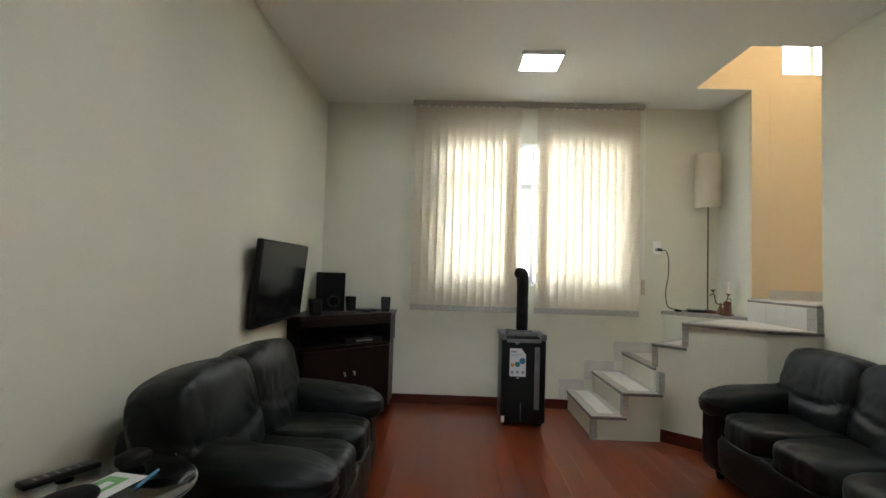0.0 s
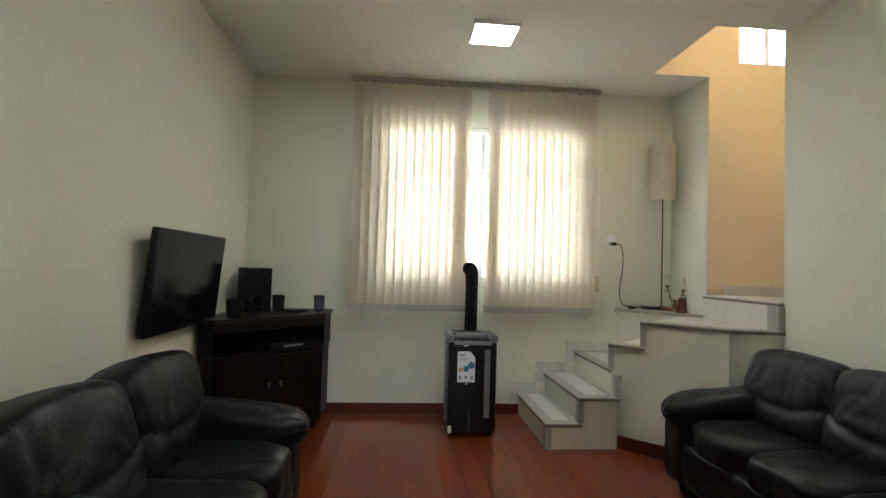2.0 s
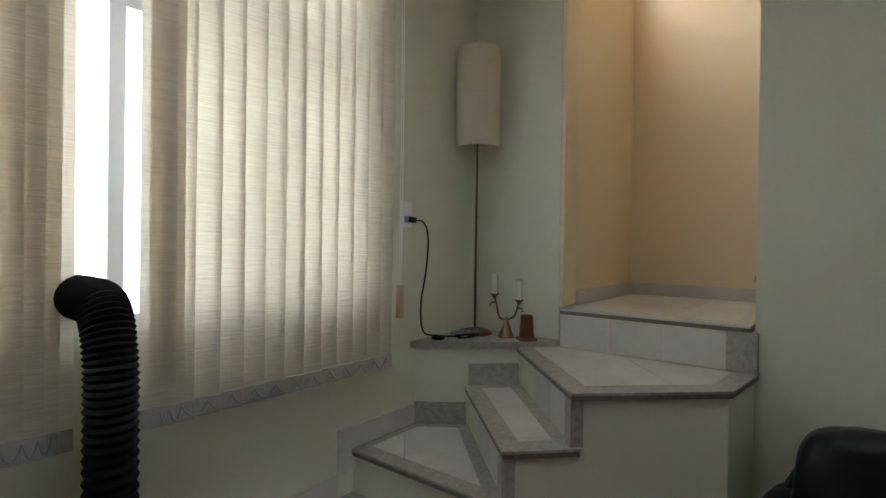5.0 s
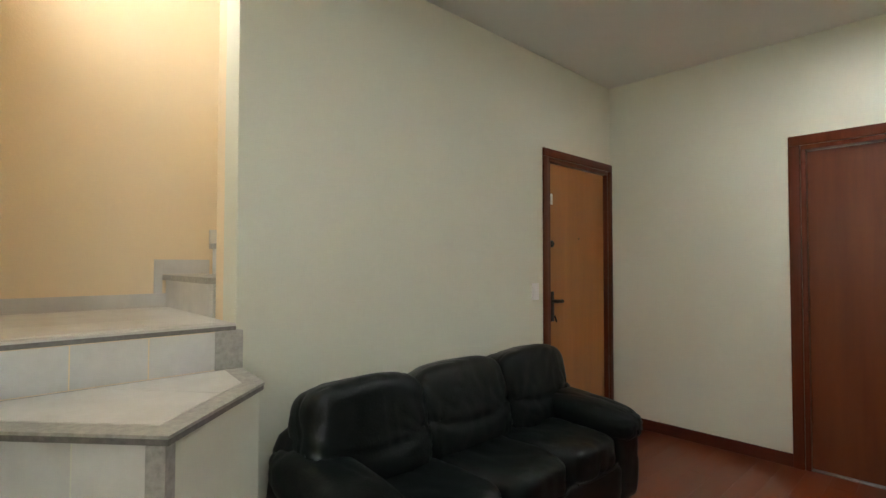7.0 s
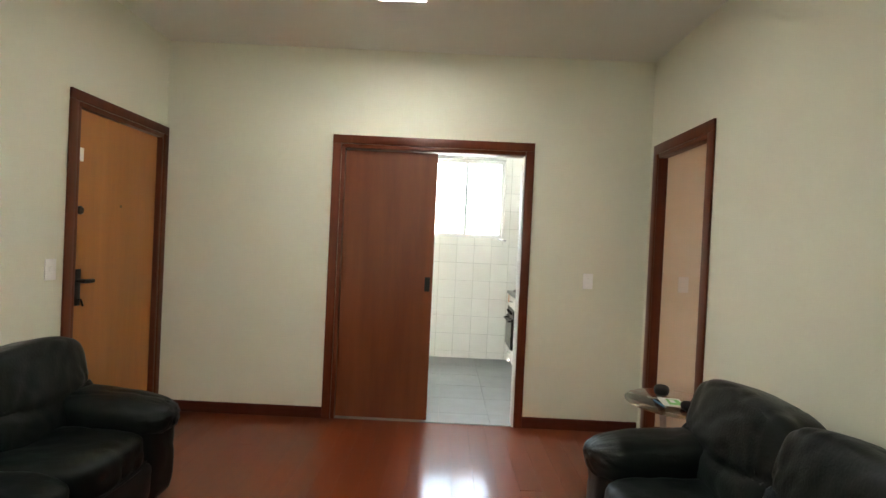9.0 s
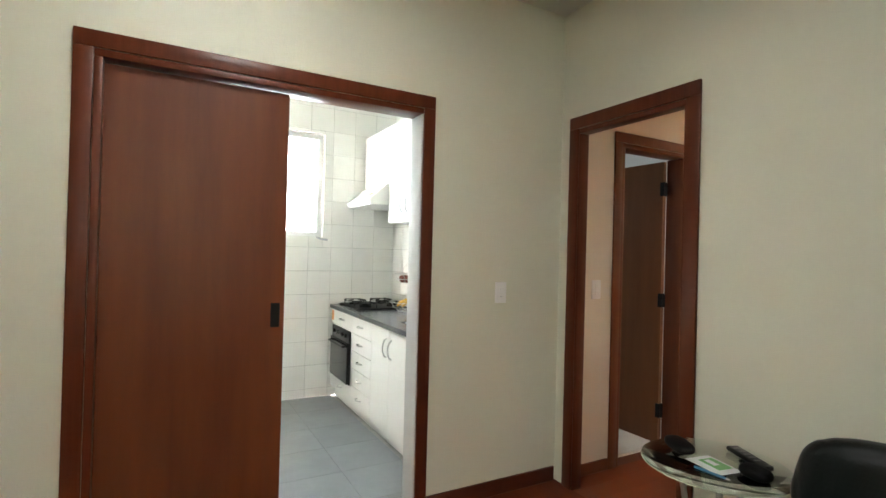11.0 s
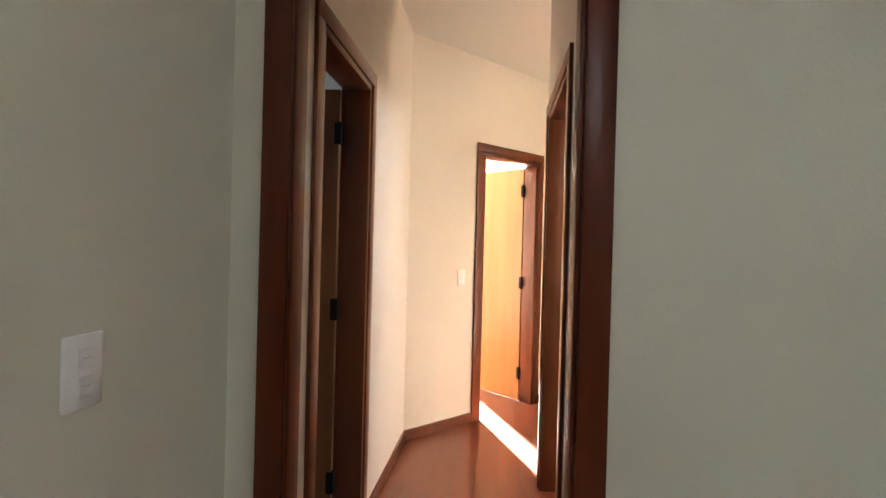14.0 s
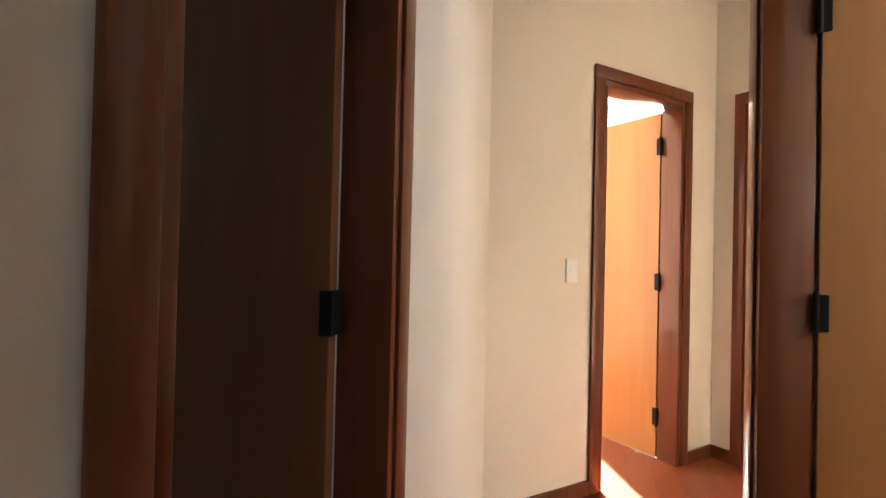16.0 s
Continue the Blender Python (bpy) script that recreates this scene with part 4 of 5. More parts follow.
def creases(bm, origin, axis, reach, depth, count, seed):
    """Folds that fan out from a seam's end over the front of a cushion."""
    bm.normal_update()
    o = Vector(origin)
    moves = []
    for v in bm.verts:
        d = v.co - o
        r = math.hypot(d.y, d.z)
        if r > reach * 2.2:
            continue
        th = math.atan2(d.z, d.y * axis)
        wob = noise.noise(v.co * 6 + Vector((seed, 0, 0))) * 1.4
        k = depth * math.exp(-(r / reach) ** 2) * min(1, r / 0.05) * (abs(math.sin(th * count + wob)) - 0.6)
        moves.append((v, v.normal * k))
    for v, k in moves:
        v.co += k
    return bm


def sofa(label, x_back, facing, y0, y1, seats, seed):
    """A black leather sofa along a wall; facing 1: its front looks to +x."""
    f = facing
    ob = thing("sofa", (x_back + f * 0.42, (y0 + y1) / 2, 0), label, "sofa", "black leather sofas")

    def X(d):
        return x_back + f * d
    arm = 0.27
    a, b = sorted((X(0.06), X(0.76)))
    part("base", box(bmesh.new(), a, b, y0 + 0.06, y1 - 0.06, 0.05, 0.30, bevel=0.03, seg=3), LEATHER_DULL, ob, "", True)
    for d in (0.1, 0.71):
        for y in (y0 + 0.12, y1 - 0.12):
            part("foot", lathe(bmesh.new(), [(0.02, 0), (0.028, 0.055)], 12, (X(d), y, 0)), BLACK_MATT, ob)
    part("front_panel", puff(bmesh.new(), (X(0.77), (y0 + y1) / 2, 0.205), (0.10, y1 - y0 - 2 * arm + 0.06, 0.24), 5, 11, 0.006, seed), LEATHER, ob, "", True)
    part("back_frame", puff(bmesh.new(), (X(0.14), (y0 + y1) / 2, 0.38), (0.22, y1 - y0 - 0.1, 0.62), 6, 9, 0.006, seed + 1), LEATHER_DULL, ob, "", True)
    for k, y in enumerate((y0 + arm / 2, y1 - arm / 2)):
        o = part("arm", puff(bmesh.new(), (X(0.42), y, 0.265), (0.76, arm - 0.05, 0.45), 7, 11, 0.006, seed + 2 + k), LEATHER_DULL, ob, "", True)
        bm = puff(bmesh.new(), (X(0.445), y, 0.482), (0.79, arm + 0.02, 0.20), 2.9, 23, 0.006, seed + 5 + k, Matrix.Rotation(radians(f * 4), 4, "Y"))
        bm.normal_update()
        for v in bm.verts:
            near = math.exp(-(abs(v.co.x - X(0.84)) / 0.10) ** 2)
            ang = math.atan2(v.co.z - 0.49, v.co.y - y)
            v.co += v.normal * (near * 0.007 * (abs(math.sin(ang * 7 + seed)) - 0.6))
        part("arm_pad", bm, LEATHER, o, "plump leather armrest", True)
    for k in range(seats):
        w = (y1 - y0 - 2 * arm) / seats
        y = y0 + arm + w * (k + 0.5)
        bm = puff(bmesh.new(), (X(0.48), y, 0.375), (0.68, w + 0.01, 0.20), 4.5, 21, 0.006, seed + 8 + k, None, 0.03)
        bm.normal_update()
        for v in bm.verts:
            edge = math.exp(-(abs(v.co.x - X(0.80)) / 0.12) ** 2)
            v.co += v.normal * edge * 0.006 * noise.noise(Vector((v.co.x * 8, v.co.y * 26, seed)))
        seat = part("seat_cushion", bm, LEATHER, ob, "", True)
        part("piping", tube(bmesh.new(), [(X(0.805), y - w / 2 + 0.035, 0.315), (X(0.822), y - w / 4, 0.312), (X(0.824), y, 0.31), (X(0.822), y + w / 4, 0.312), (X(0.805), y + w / 2 - 0.035, 0.315)], 0.0055, 6), LEATHER, seat, "", True)
        wb = (y1 - y0 - 0.14) / seats
        y = y0 + 0.035 + wb * (k + 0.5)
        bm = puff(bmesh.new(), (X(0.245), y, 0.60), (0.27, wb + 0.03, 0.47), 5.0, 29, 0.006, seed + 12 + k, Matrix.Rotation(radians(-f * 13), 4, "Y"))
        for v in bm.verts:
            t = abs(v.co.y - y) / (wb / 2)
            v.co.z -= 0.022 * t * t * (1 if v.co.z > 0.6 else 0)
            groove = math.exp(-((v.co.z - 0.56 - 0.05 * t * t) / 0.018) ** 2)
            v.co.x -= f * 0.012 * groove * (1 if f * (v.co.x - X(0.24)) > 0 else 0)
        for side in (-1, 1):
            creases(bm, (0, y + side * wb * 0.42, 0.55), -side, 0.19, 0.0075, 7, seed + k * 3 + side)
        part("back_cushion", bm, LEATHER, ob, "puffy creased back cushion", True)
    return ob


sofa("black leather three-seat sofa beside the stairs", W - 0.04, -1, 1.22, 3.08, 3, 3)
sofa("black leather two-seat sofa under the television", 0.03, 1, 1.44, 2.76, 2, 40)

# ---------------------------------------------------------------- glass side table
TX, TY, TZ = 0.28, 1.172, 0.60
table = thing("side_table", (TX, TY, 0), "round glass side table with metal legs", "side table")
part("top", lathe(bmesh.new(), [(0.249, 0), (0.255, 0.003), (0.255, 0.007), (0.249, 0.01)], 64, (TX, TY, TZ - 0.01)), TABLE_GLASS, table, "clear round glass top", True)
for k in range(3):
    a = radians(40 + 120 * k)
    p = [(TX + 0.19 * math.cos(a), TY + 0.19 * math.sin(a), 0.01), (TX + 0.1 * math.cos(a), TY + 0.1 * math.sin(a), 0.3), (TX + 0.13 * math.cos(a), TY + 0.13 * math.sin(a), TZ - 0.02)]
    part("leg", tube(bmesh.new(), curve_pts(p, 16), 0.011, 10), SILVER, table, "curved metal leg", True)
    part("pad", lathe(bmesh.new(), [(0.022, 0), (0.022, 0.008)], 16, (p[2][0], p[2][1], TZ - 0.0185)), BLACK, table)
part("lower_glass", lathe(bmesh.new(), [(0.15, 0), (0.15, 0.008)], 48, (TX, TY, 0.302)), TABLE_GLASS, table, "small round glass shelf", True)

gp = thing("leaflet", (TX + 0.02, TY + 0.0, TZ), "white and green printed leaflet on the glass table", "leaflet")
m = Matrix.Translation((0.31, 1.187, TZ)) @ Matrix.Rotation(radians(80), 4, "Z")
for i, (mt, b) in enumerate(((PAPER, (-0.075, 0.075, -0.055, 0.055, 0.0005, 0.002)), (GREEN, (-0.05, 0.045, -0.02, 0.045, 0.0025, 0.0032)), (PAPER, (-0.04, 0.01, -0.005, 0.02, 0.0034, 0.004)))):
    bm = box(bmesh.new(), *b)
    bmesh.ops.transform(bm, matrix=m, verts=bm.verts)
    part("sheet" if i == 0 else "print", bm, mt, gp)
for x, y, deg, sx, sy in ((0.30, 1.04, 65, 0.15, 0.08), (0.285, 1.324, 80, 0.11, 0.075)):
    ob = thing("glasses_case", (x, y, TZ), "rounded black case on the glass table", "case", "black cases")
    bm = puff(bmesh.new(), (0, 0, 0.024), (sx, sy, 0.046), 2.6, 9, 0.001, 1)
    bmesh.ops.transform(bm, matrix=Matrix.Translation((x, y, TZ)) @ Matrix.Rotation(radians(deg), 4, "Z"), verts=bm.verts)
    part("shell", bm, BLACK_MATT, ob, "", True)
remote("remote_control", 0.14, 1.22, TZ, -25, 0.2, 0.05, "black remote control on the glass table")
pen = thing("pen", (0.39, 1.22, TZ), "thin blue pen beside the leaflet", "pen")
part("barrel", tube(bmesh.new(), [(0.395, 1.17, TZ + 0.005), (0.385, 1.28, TZ + 0.005)], 0.0045, 8), BLUE, pen)
part("tip", tube(bmesh.new(), [(0.385, 1.2805, TZ + 0.005), (0.3838, 1.295, TZ + 0.005)], [0.004, 0.001], 8), SILVER, pen)

# ---------------------------------------------------------------- on the corner ledge
LZ = 0.925
lamp = thing("tall_lamp", (3.545, 4.33, LZ), "tall lamp with a curved cream cloth shade on a thin pole", "lamp")
part("foot", lathe(bmesh.new(), [(0.085, 0.001), (0.09, 0.008), (0.075, 0.02), (0.03, 0.03), (0.0, 0.031)], 32, (3.545, 4.33, LZ)), CLAY, lamp, "dark round wooden foot", True)
part("pole", tube(bmesh.new(), [(3.545, 4.33, LZ + 0.02), (3.545, 4.33, 2.3)], 0.006, 10), BRASS, lamp, "thin dark metal pole")
bm = bmesh.new()
sc, sn = Vector((3.545, 4.33)), 22
cols = []
for i in range(sn + 1):
    a = radians(-225 + 2 + (180 - 4) * i / sn)
    cols.append([bm.verts.new((sc.x + 0.112 * math.cos(a), sc.y + 0.112 * math.sin(a), z)) for z in (1.87, 2.12, 2.365)])
for p, q in zip(cols, cols[1:]):
    for k in range(2):
        bm.faces.new((p[k], q[k], q[k + 1], p[k + 1]))
part("shade", bm, SHADE, lamp, "half-round cream cloth shade", True)
for z in (1.9, 2.34):
    part("shade_arm", tube(bmesh.new(), [(3.545, 4.33, z), (3.545 + 0.107 * math.cos(radians(-135)), 4.33 + 0.107 * math.sin(radians(-135)), z)], 0.003, 6), BRASS, lamp)

cs = thing("candlestick", (3.55, 4.17, LZ), "two-armed bronze candlestick with white candles", "candlestick")
c0 = Vector((3.57, 4.16, LZ))
part("foot", lathe(bmesh.new(), [(0.042, 0.001), (0.04, 0.006), (0.02, 0.05), (0.009, 0.085), (0.007, 0.1)], 24, tuple(c0)), BRASS, cs, "", True)
ax = Vector((0.7, -0.7, 0)).normalized()
for s, h in ((-1, 0.205), (1, 0.175)):
    tip = c0 + ax * 0.062 * s + Vector((0, 0, h))
    part("arm", tube(bmesh.new(), curve_pts([c0 + Vector((0, 0, 0.085)), c0 + ax * 0.035 * s + Vector((0, 0, 0.1)), c0 + ax * 0.05 * s + Vector((0, 0, h - 0.045)), tip], 18), 0.0048, 8), BRASS, cs, "", True)
    part("leaf", tube(bmesh.new(), curve_pts([c0 + ax * 0.05 * s + Vector((0, 0, h - 0.03)), c0 + ax * 0.075 * s + Vector((0, 0, h - 0.035)), c0 + ax * 0.085 * s + Vector((0, 0, h - 0.052))], 8), 0.004, 6), BRASS, cs)
    part("cup", lathe(bmesh.new(), [(0.007, -0.012), (0.012, 0.0), (0.022, 0.006), (0.021, 0.011), (0.012, 0.009)], 18, tuple(tip)), BRASS, cs, "", True)
    part("candle", lathe(bmesh.new(), [(0.016, 0.009), (0.0165, 0.105), (0.012, 0.11), (0, 0.108)], 16, tuple(tip)), WAX, cs, "half-burnt white candle", True)

cv = thing("carved_holder", (3.56, 4.05, LZ), "small reddish brown carved wooden holder", "ornament")
part("foot", box(bmesh.new(), 3.525, 3.61, 4.005, 4.09, LZ + 0.0005, LZ + 0.014, bevel=0.004, turn=turn45), CLAY, cv)
bm = lathe(bmesh.new(), [(0.036, 0.014), (0.036, 0.03), (0.033, 0.034), (0.033, 0.06), (0.035, 0.063), (0.031, 0.068), (0.03, 0.1), (0.032, 0.104), (0.028, 0.12), (0.022, 0.12), (0.022, 0.1), (0, 0.1)], 14, (3.567, 4.047, LZ))
part("cup", bm, CLAY, cv, "carved ring cup", True)

cable = thing("coiled_cable", (3.42, 4.33, LZ), "coiled black cable with an adapter on the ledge", "cable")
pts = [(3.44 + (0.078 + 0.012 * math.sin(k * 0.9)) * math.cos(k * 0.42), 4.30 + 0.045 * math.sin(k * 0.42), LZ + 0.008 + 0.008 * (1 + math.sin(k * 0.6))) for k in range(60)]
part("coil", tube(bmesh.new(), pts, 0.0042, 6), BLACK, cable, "", True)
pts = [(3.43 + 0.072 * math.cos(k * 0.5 + 1), 4.31 + (0.04 + 0.01 * math.sin(k)) * math.sin(k * 0.5), LZ + 0.012 + 0.01 * (1 + math.sin(k * 0.8 + 2))) for k in range(40)]
part("coil", tube(bmesh.new(), pts, 0.0035, 6), GREYINK, cable, "grey loop of cable", True)
part("adapter", lathe(bmesh.new(), [(0.03, 0.001), (0.032, 0.01), (0.02, 0.018), (0, 0.019)], 16, (3.30, 4.375, LZ)), BLACK_MATT, cable, "", True)
part("lead", tube(bmesh.new(), curve_pts([(3.155, 4.405, 1.485), (3.19, 4.38, 1.475), (3.21, 4.37, 1.40), (3.215, 4.385, 1.25), (3.2, 4.40, 1.1), (3.22, 4.40, 0.97), (3.30, 4.375, LZ + 0.018), (3.36, 4.33, LZ + 0.012), (3.40, 4.32, LZ + 0.012)], 60), 0.0042, 6), BLACK, cable, "black lead up to the wall socket", True)
part("plug", tube(bmesh.new(), [(3.145, 4.428, 1.49), (3.155, 4.4, 1.485)], 0.014, 10), BLACK, cable)


def wall_plate(name, label, category, m, slots, w=0.075, h=0.118):
    """A switch or socket plate: x across, y out of the wall, z up."""
    ob = thing(name, m.translation, label, category, "switches and sockets")
    bm = box(bmesh.new(), -w / 2, w / 2, 0.0005, 0.009, -h / 2, h / 2, bevel=0.003, seg=2)
    bmesh.ops.transform(bm, matrix=m, verts=bm.verts)
    part("plate", bm, WHITE_PL, ob, "", True)
    for z, wd, ht, mt in slots:
        bm = box(bmesh.new(), -wd / 2, wd / 2, 0.0092, 0.0125, z - ht / 2, z + ht / 2, bevel=0.001, seg=1)
        bmesh.ops.transform(bm, matrix=m, verts=bm.verts)
        part("rocker" if mt is WHITE_PL else "socket", bm, mt, ob)
    return ob


two = [(0.022, 0.026, 0.03, WHITE_PL), (-0.022, 0.026, 0.03, WHITE_PL), (0.022, 0.018, 0.003, GREYINK), (-0.022, 0.018, 0.003, GREYINK)]
one = [(0.0, 0.024, 0.034, WHITE_PL)]
wall_plate("wall_socket", "white wall socket with a black plug in it", "socket", basis((3.13, L), (-1, 0), (0, -1)) @ pose(0, 0, 1.51), [(0.02, 0.04, 0.03, WHITE_PL), (-0.022, 0.036, 0.03, GREYINK)])
wall_plate("light_switch", "white double light switch beside the kitchen door", "switch", basis((0.435, 0), (1, 0), (0, 1)) @ pose(0, 0, 1.14), two)
wall_plate("light_switch", "white light switch beside the entrance door", "switch", basis((W, 1.07), (0, 1), (-1, 0)) @ pose(0, 0, 1.13), one)
wall_plate("light_switch", "white light switch on the hall wall", "switch", basis((-0.27, 0.04), (1, 0), (0, 1)) @ pose(0, 0, 1.15), two)
wall_plate("light_switch", "white light switch beside the far bedroom door", "switch", basis(A + U * 0.50, U, Vector((U.y, -U.x))) @ pose(0, 0, 1.12), one)
wall_plate("wall_socket", "white low socket with black plugs near the cabinet", "socket", basis((0, 3.3), (0, 1), (1, 0)) @ pose(0, 0, 0.34), one, 0.12, 0.12)
ob = thing("socket_lead", (0.03, 3.33, 0.3), "black plug and lead at the low socket", "cable")
part("lead", tube(bmesh.new(), curve_pts([(0.012, 3.31, 0.35), (0.05, 3.31, 0.35), (0.05, 3.35, 0.31), (0.03, 3.41, 0.36), (0.012, 3.432, 0.5)], 24), 0.006, 8), BLACK, ob)
part("plug", box(bmesh.new(), 0.013, 0.045, 3.285, 3.325, 0.33, 0.37, bevel=0.006), BLACK, ob)

# ---------------------------------------------------------------- kitchen
CF, CT = 0.735, 0.85   # counter's front and height


def bow_handle(parent, p, along, out, ln=0.11):
    p, along, out = Vector(p), Vector(along), Vector(out)
    pts = [p - along * ln / 2, p - along * ln * 0.42 + out * 0.018, p - along * ln * 0.2 + out * 0.028, p + out * 0.031, p + along * ln * 0.2 + out * 0.028, p + along * ln * 0.42 + out * 0.018, p + along * ln / 2]
    part("handle", tube(bmesh.new(), pts, 0.0055, 8), SILVER, parent, "bowed metal handle", True)


def unit(name, label, y0, y1, x0, x1, z0, z1, fronts):
    """A cabinet unit; fronts: list of (y0, y1, z0, z1, handle place or None, handle along)."""
    ob = thing(name, ((x0 + x1) / 2, (y0 + y1) / 2, z0), label, "kitchen cabinet", "kitchen cabinets")
    part("body", box(bmesh.new(), x0, x1 - 0.02, y0 + 0.001, y1 - 0.001, z0, z1), WHITE_LAM, ob)
    for a, b, c, d, hp, ha in fronts:
        nm = "drawer" if ha == "y" else "door"
        f = part(nm, box(bmesh.new(), x1 - 0.019, x1, a + 0.002, b - 0.002, c + 0.002, d - 0.002, bevel=0.002, seg=1), WHITE_LAM, ob)
        if hp:
            bow_handle(f, (x1, hp[0], hp[1]), (0, 1, 0) if ha == "y" else (0, 0, 1), (1, 0, 0), 0.085 if ha == "y" else 0.13)
    return ob


KX = KW + 0.008
unit("oven_cabinet", "white kitchen cabinet holding the oven", -2.235, -1.655, KX, CF, 0.10, CT - 0.035,
     [(-2.235, -1.655, 0.685, CT - 0.035, (-1.9, 0.75), "y"), (-2.235, -1.655, 0.10, 0.225, (-1.92, 0.165), "y")])
unit("drawer_cabinet", "white kitchen cabinet with five drawers", -1.655, -1.205, KX, CF, 0.10, CT - 0.035,
     [(-1.655, -1.205, 0.10 + 0.143 * k, 0.10 + 0.143 * (k + 1), (-1.44, 0.175 + 0.143 * k), "y") for k in range(5)])
unit("double_cabinet", "white kitchen base cabinet with two doors", -1.205, -0.532, KX, CF, 0.10, CT - 0.035,
     [(-1.205, -0.869, 0.10, CT - 0.035, (-0.915, 0.68), "z"), (-0.869, -0.532, 0.10, CT - 0.035, (-0.825, 0.68), "z")])
unit("base_cabinet", "white kitchen base cabinet with a single door", -0.532, -0.13, KX, CF, 0.10, CT - 0.035,
     [(-0.532, -0.13, 0.10, CT - 0.035, (-0.475, 0.68), "z")])
structure("kitchen_plinth", box(bmesh.new(), KX, CF - 0.05, -2.235, -0.13, 0.0, 0.099), WHITE_LAM, "white plinth under the cabinets", "plinth")
oven = thing("oven", (CF, -1.97, 0.25), "black built-in oven with a glass door", "oven")
part("body", box(bmesh.new(), CF + 0.0005, CF + 0.012, -2.165, -1.675, 0.23, 0.675, bevel=0.003, seg=1), BLACK, oven)
part("door", box(bmesh.new(), CF + 0.0125, CF + 0.03, -2.16, -1.68, 0.235, 0.575, bevel=0.004), SCREEN, oven, "dark glass door")
part("handle", tube(bmesh.new(), [(CF + 0.03, -2.12, 0.545), (CF + 0.055, -2.11, 0.545), (CF + 0.055, -1.73, 0.545), (CF + 0.03, -1.72, 0.545)], 0.009, 8), BLACK, oven)
for y in (-2.08, -1.98, -1.85, -1.76):
    bm = lathe(bmesh.new(), [(0.017, 0), (0.015, 0.018), (0, 0.018)], 14)
    bmesh.ops.transform(bm, matrix=pose(CF + 0.0125, y, 0.63, 0, 90, 0), verts=bm.verts)
    part("knob", bm, BLACK_MATT, oven, "", True)
ob = thing("worktop", (0.45, -1.2, CT), "dark grey speckled granite worktop with an upstand", "worktop")
part("slab", box(bmesh.new(), KX, CF + 0.02, -2.24, -0.96, CT - 0.033, CT, bevel=0.004), GRANITE, ob)
part("slab", box(bmesh.new(), KX, CF + 0.02, -0.50, -0.13, CT - 0.033, CT, bevel=0.004), GRANITE, ob)
part("slab", box(bmesh.new(), KX, 0.27, -0.959, -0.501, CT - 0.033, CT), GRANITE, ob)
part("slab", box(bmesh.new(), 0.62, CF + 0.02, -0.959, -0.501, CT - 0.033, CT), GRANITE, ob)
part("upstand", box(bmesh.new(), KX, KX + 0.02, -1.62, -0.13, CT + 0.0005, CT + 0.1, bevel=0.003), GRANITE, ob)
sink = thing("sink", (0.45, -0.73, CT), "stainless steel sink bowl set in the worktop", "sink")
bm = bmesh.new()
ring = [[bm.verts.new((0.445 + sx * math.copysign(abs(math.cos(t)) ** 0.55, math.cos(t)), -0.73 + sy * math.copysign(abs(math.sin(t)) ** 0.55, math.sin(t)), z)) for t in [6.28318 * i / 40 for i in range(40)]]
        for sx, sy, z in ((0.18, 0.235, CT + 0.002), (0.165, 0.215, CT - 0.004), (0.155, 0.2, CT - 0.12), (0.1, 0.14, CT - 0.14))]
for p, q in zip(ring, ring[1:]):
    for i in range(40):
        bm.faces.new((p[i], p[(i + 1) % 40], q[(i + 1) % 40], q[i]))
bm.faces.new(ring[-1])
part("bowl", bm, SILVER, sink, "", True)
tap = thing("tap", (0.2, -0.45, CT), "chrome wall tap above the sink", "tap")
part("spout", tube(bmesh.new(), curve_pts([(KX, -0.47, 1.06), (0.2, -0.47, 1.08), (0.3, -0.5, 1.1), (0.36, -0.52, 1.05)], 20), 0.011, 10), SILVER, tap, "", True)
part("knob", lathe(bmesh.new(), [(0.02, 0), (0.022, 0.02), (0.01, 0.03)], 14, (0.19, -0.47, 1.09)), SILVER, tap, "", True)

hob = thing("hob", (0.44, -1.96, CT), "black four-burner gas hob with wire grates", "hob")
part("plate", box(bmesh.new(), 0.2, 0.68, -2.2, -1.66, CT + 0.0005, CT + 0.014, bevel=0.004), BLACK, hob)
for x in (0.32, 0.57):
    for y in (-2.07, -1.8):
        part("burner", lathe(bmesh.new(), [(0.05, 0.0), (0.05, 0.012), (0.032, 0.016), (0.032, 0.026), (0, 0.027)], 20, (x, y, CT + 0.0145)), BLACK_MATT, hob, "", True)
        g = bmesh.new()
        for k in range(4):
            a = radians(45 + 90 * k)
            tube(g, [(x + 0.105 * math.cos(a), y + 0.105 * math.sin(a), CT + 0.014), (x + 0.105 * math.cos(a), y + 0.105 * math.sin(a), CT + 0.055), (x + 0.03 * math.cos(a), y + 0.03 * math.sin(a), CT + 0.055)], 0.0045, 6)
        tube(g, [(x + 0.1 * math.cos(radians(15 * k)), y + 0.1 * math.sin(radians(15 * k)), CT + 0.05) for k in range(25)], 0.004, 6)
        part("grate", g, BLACK, hob, "black wire grate")

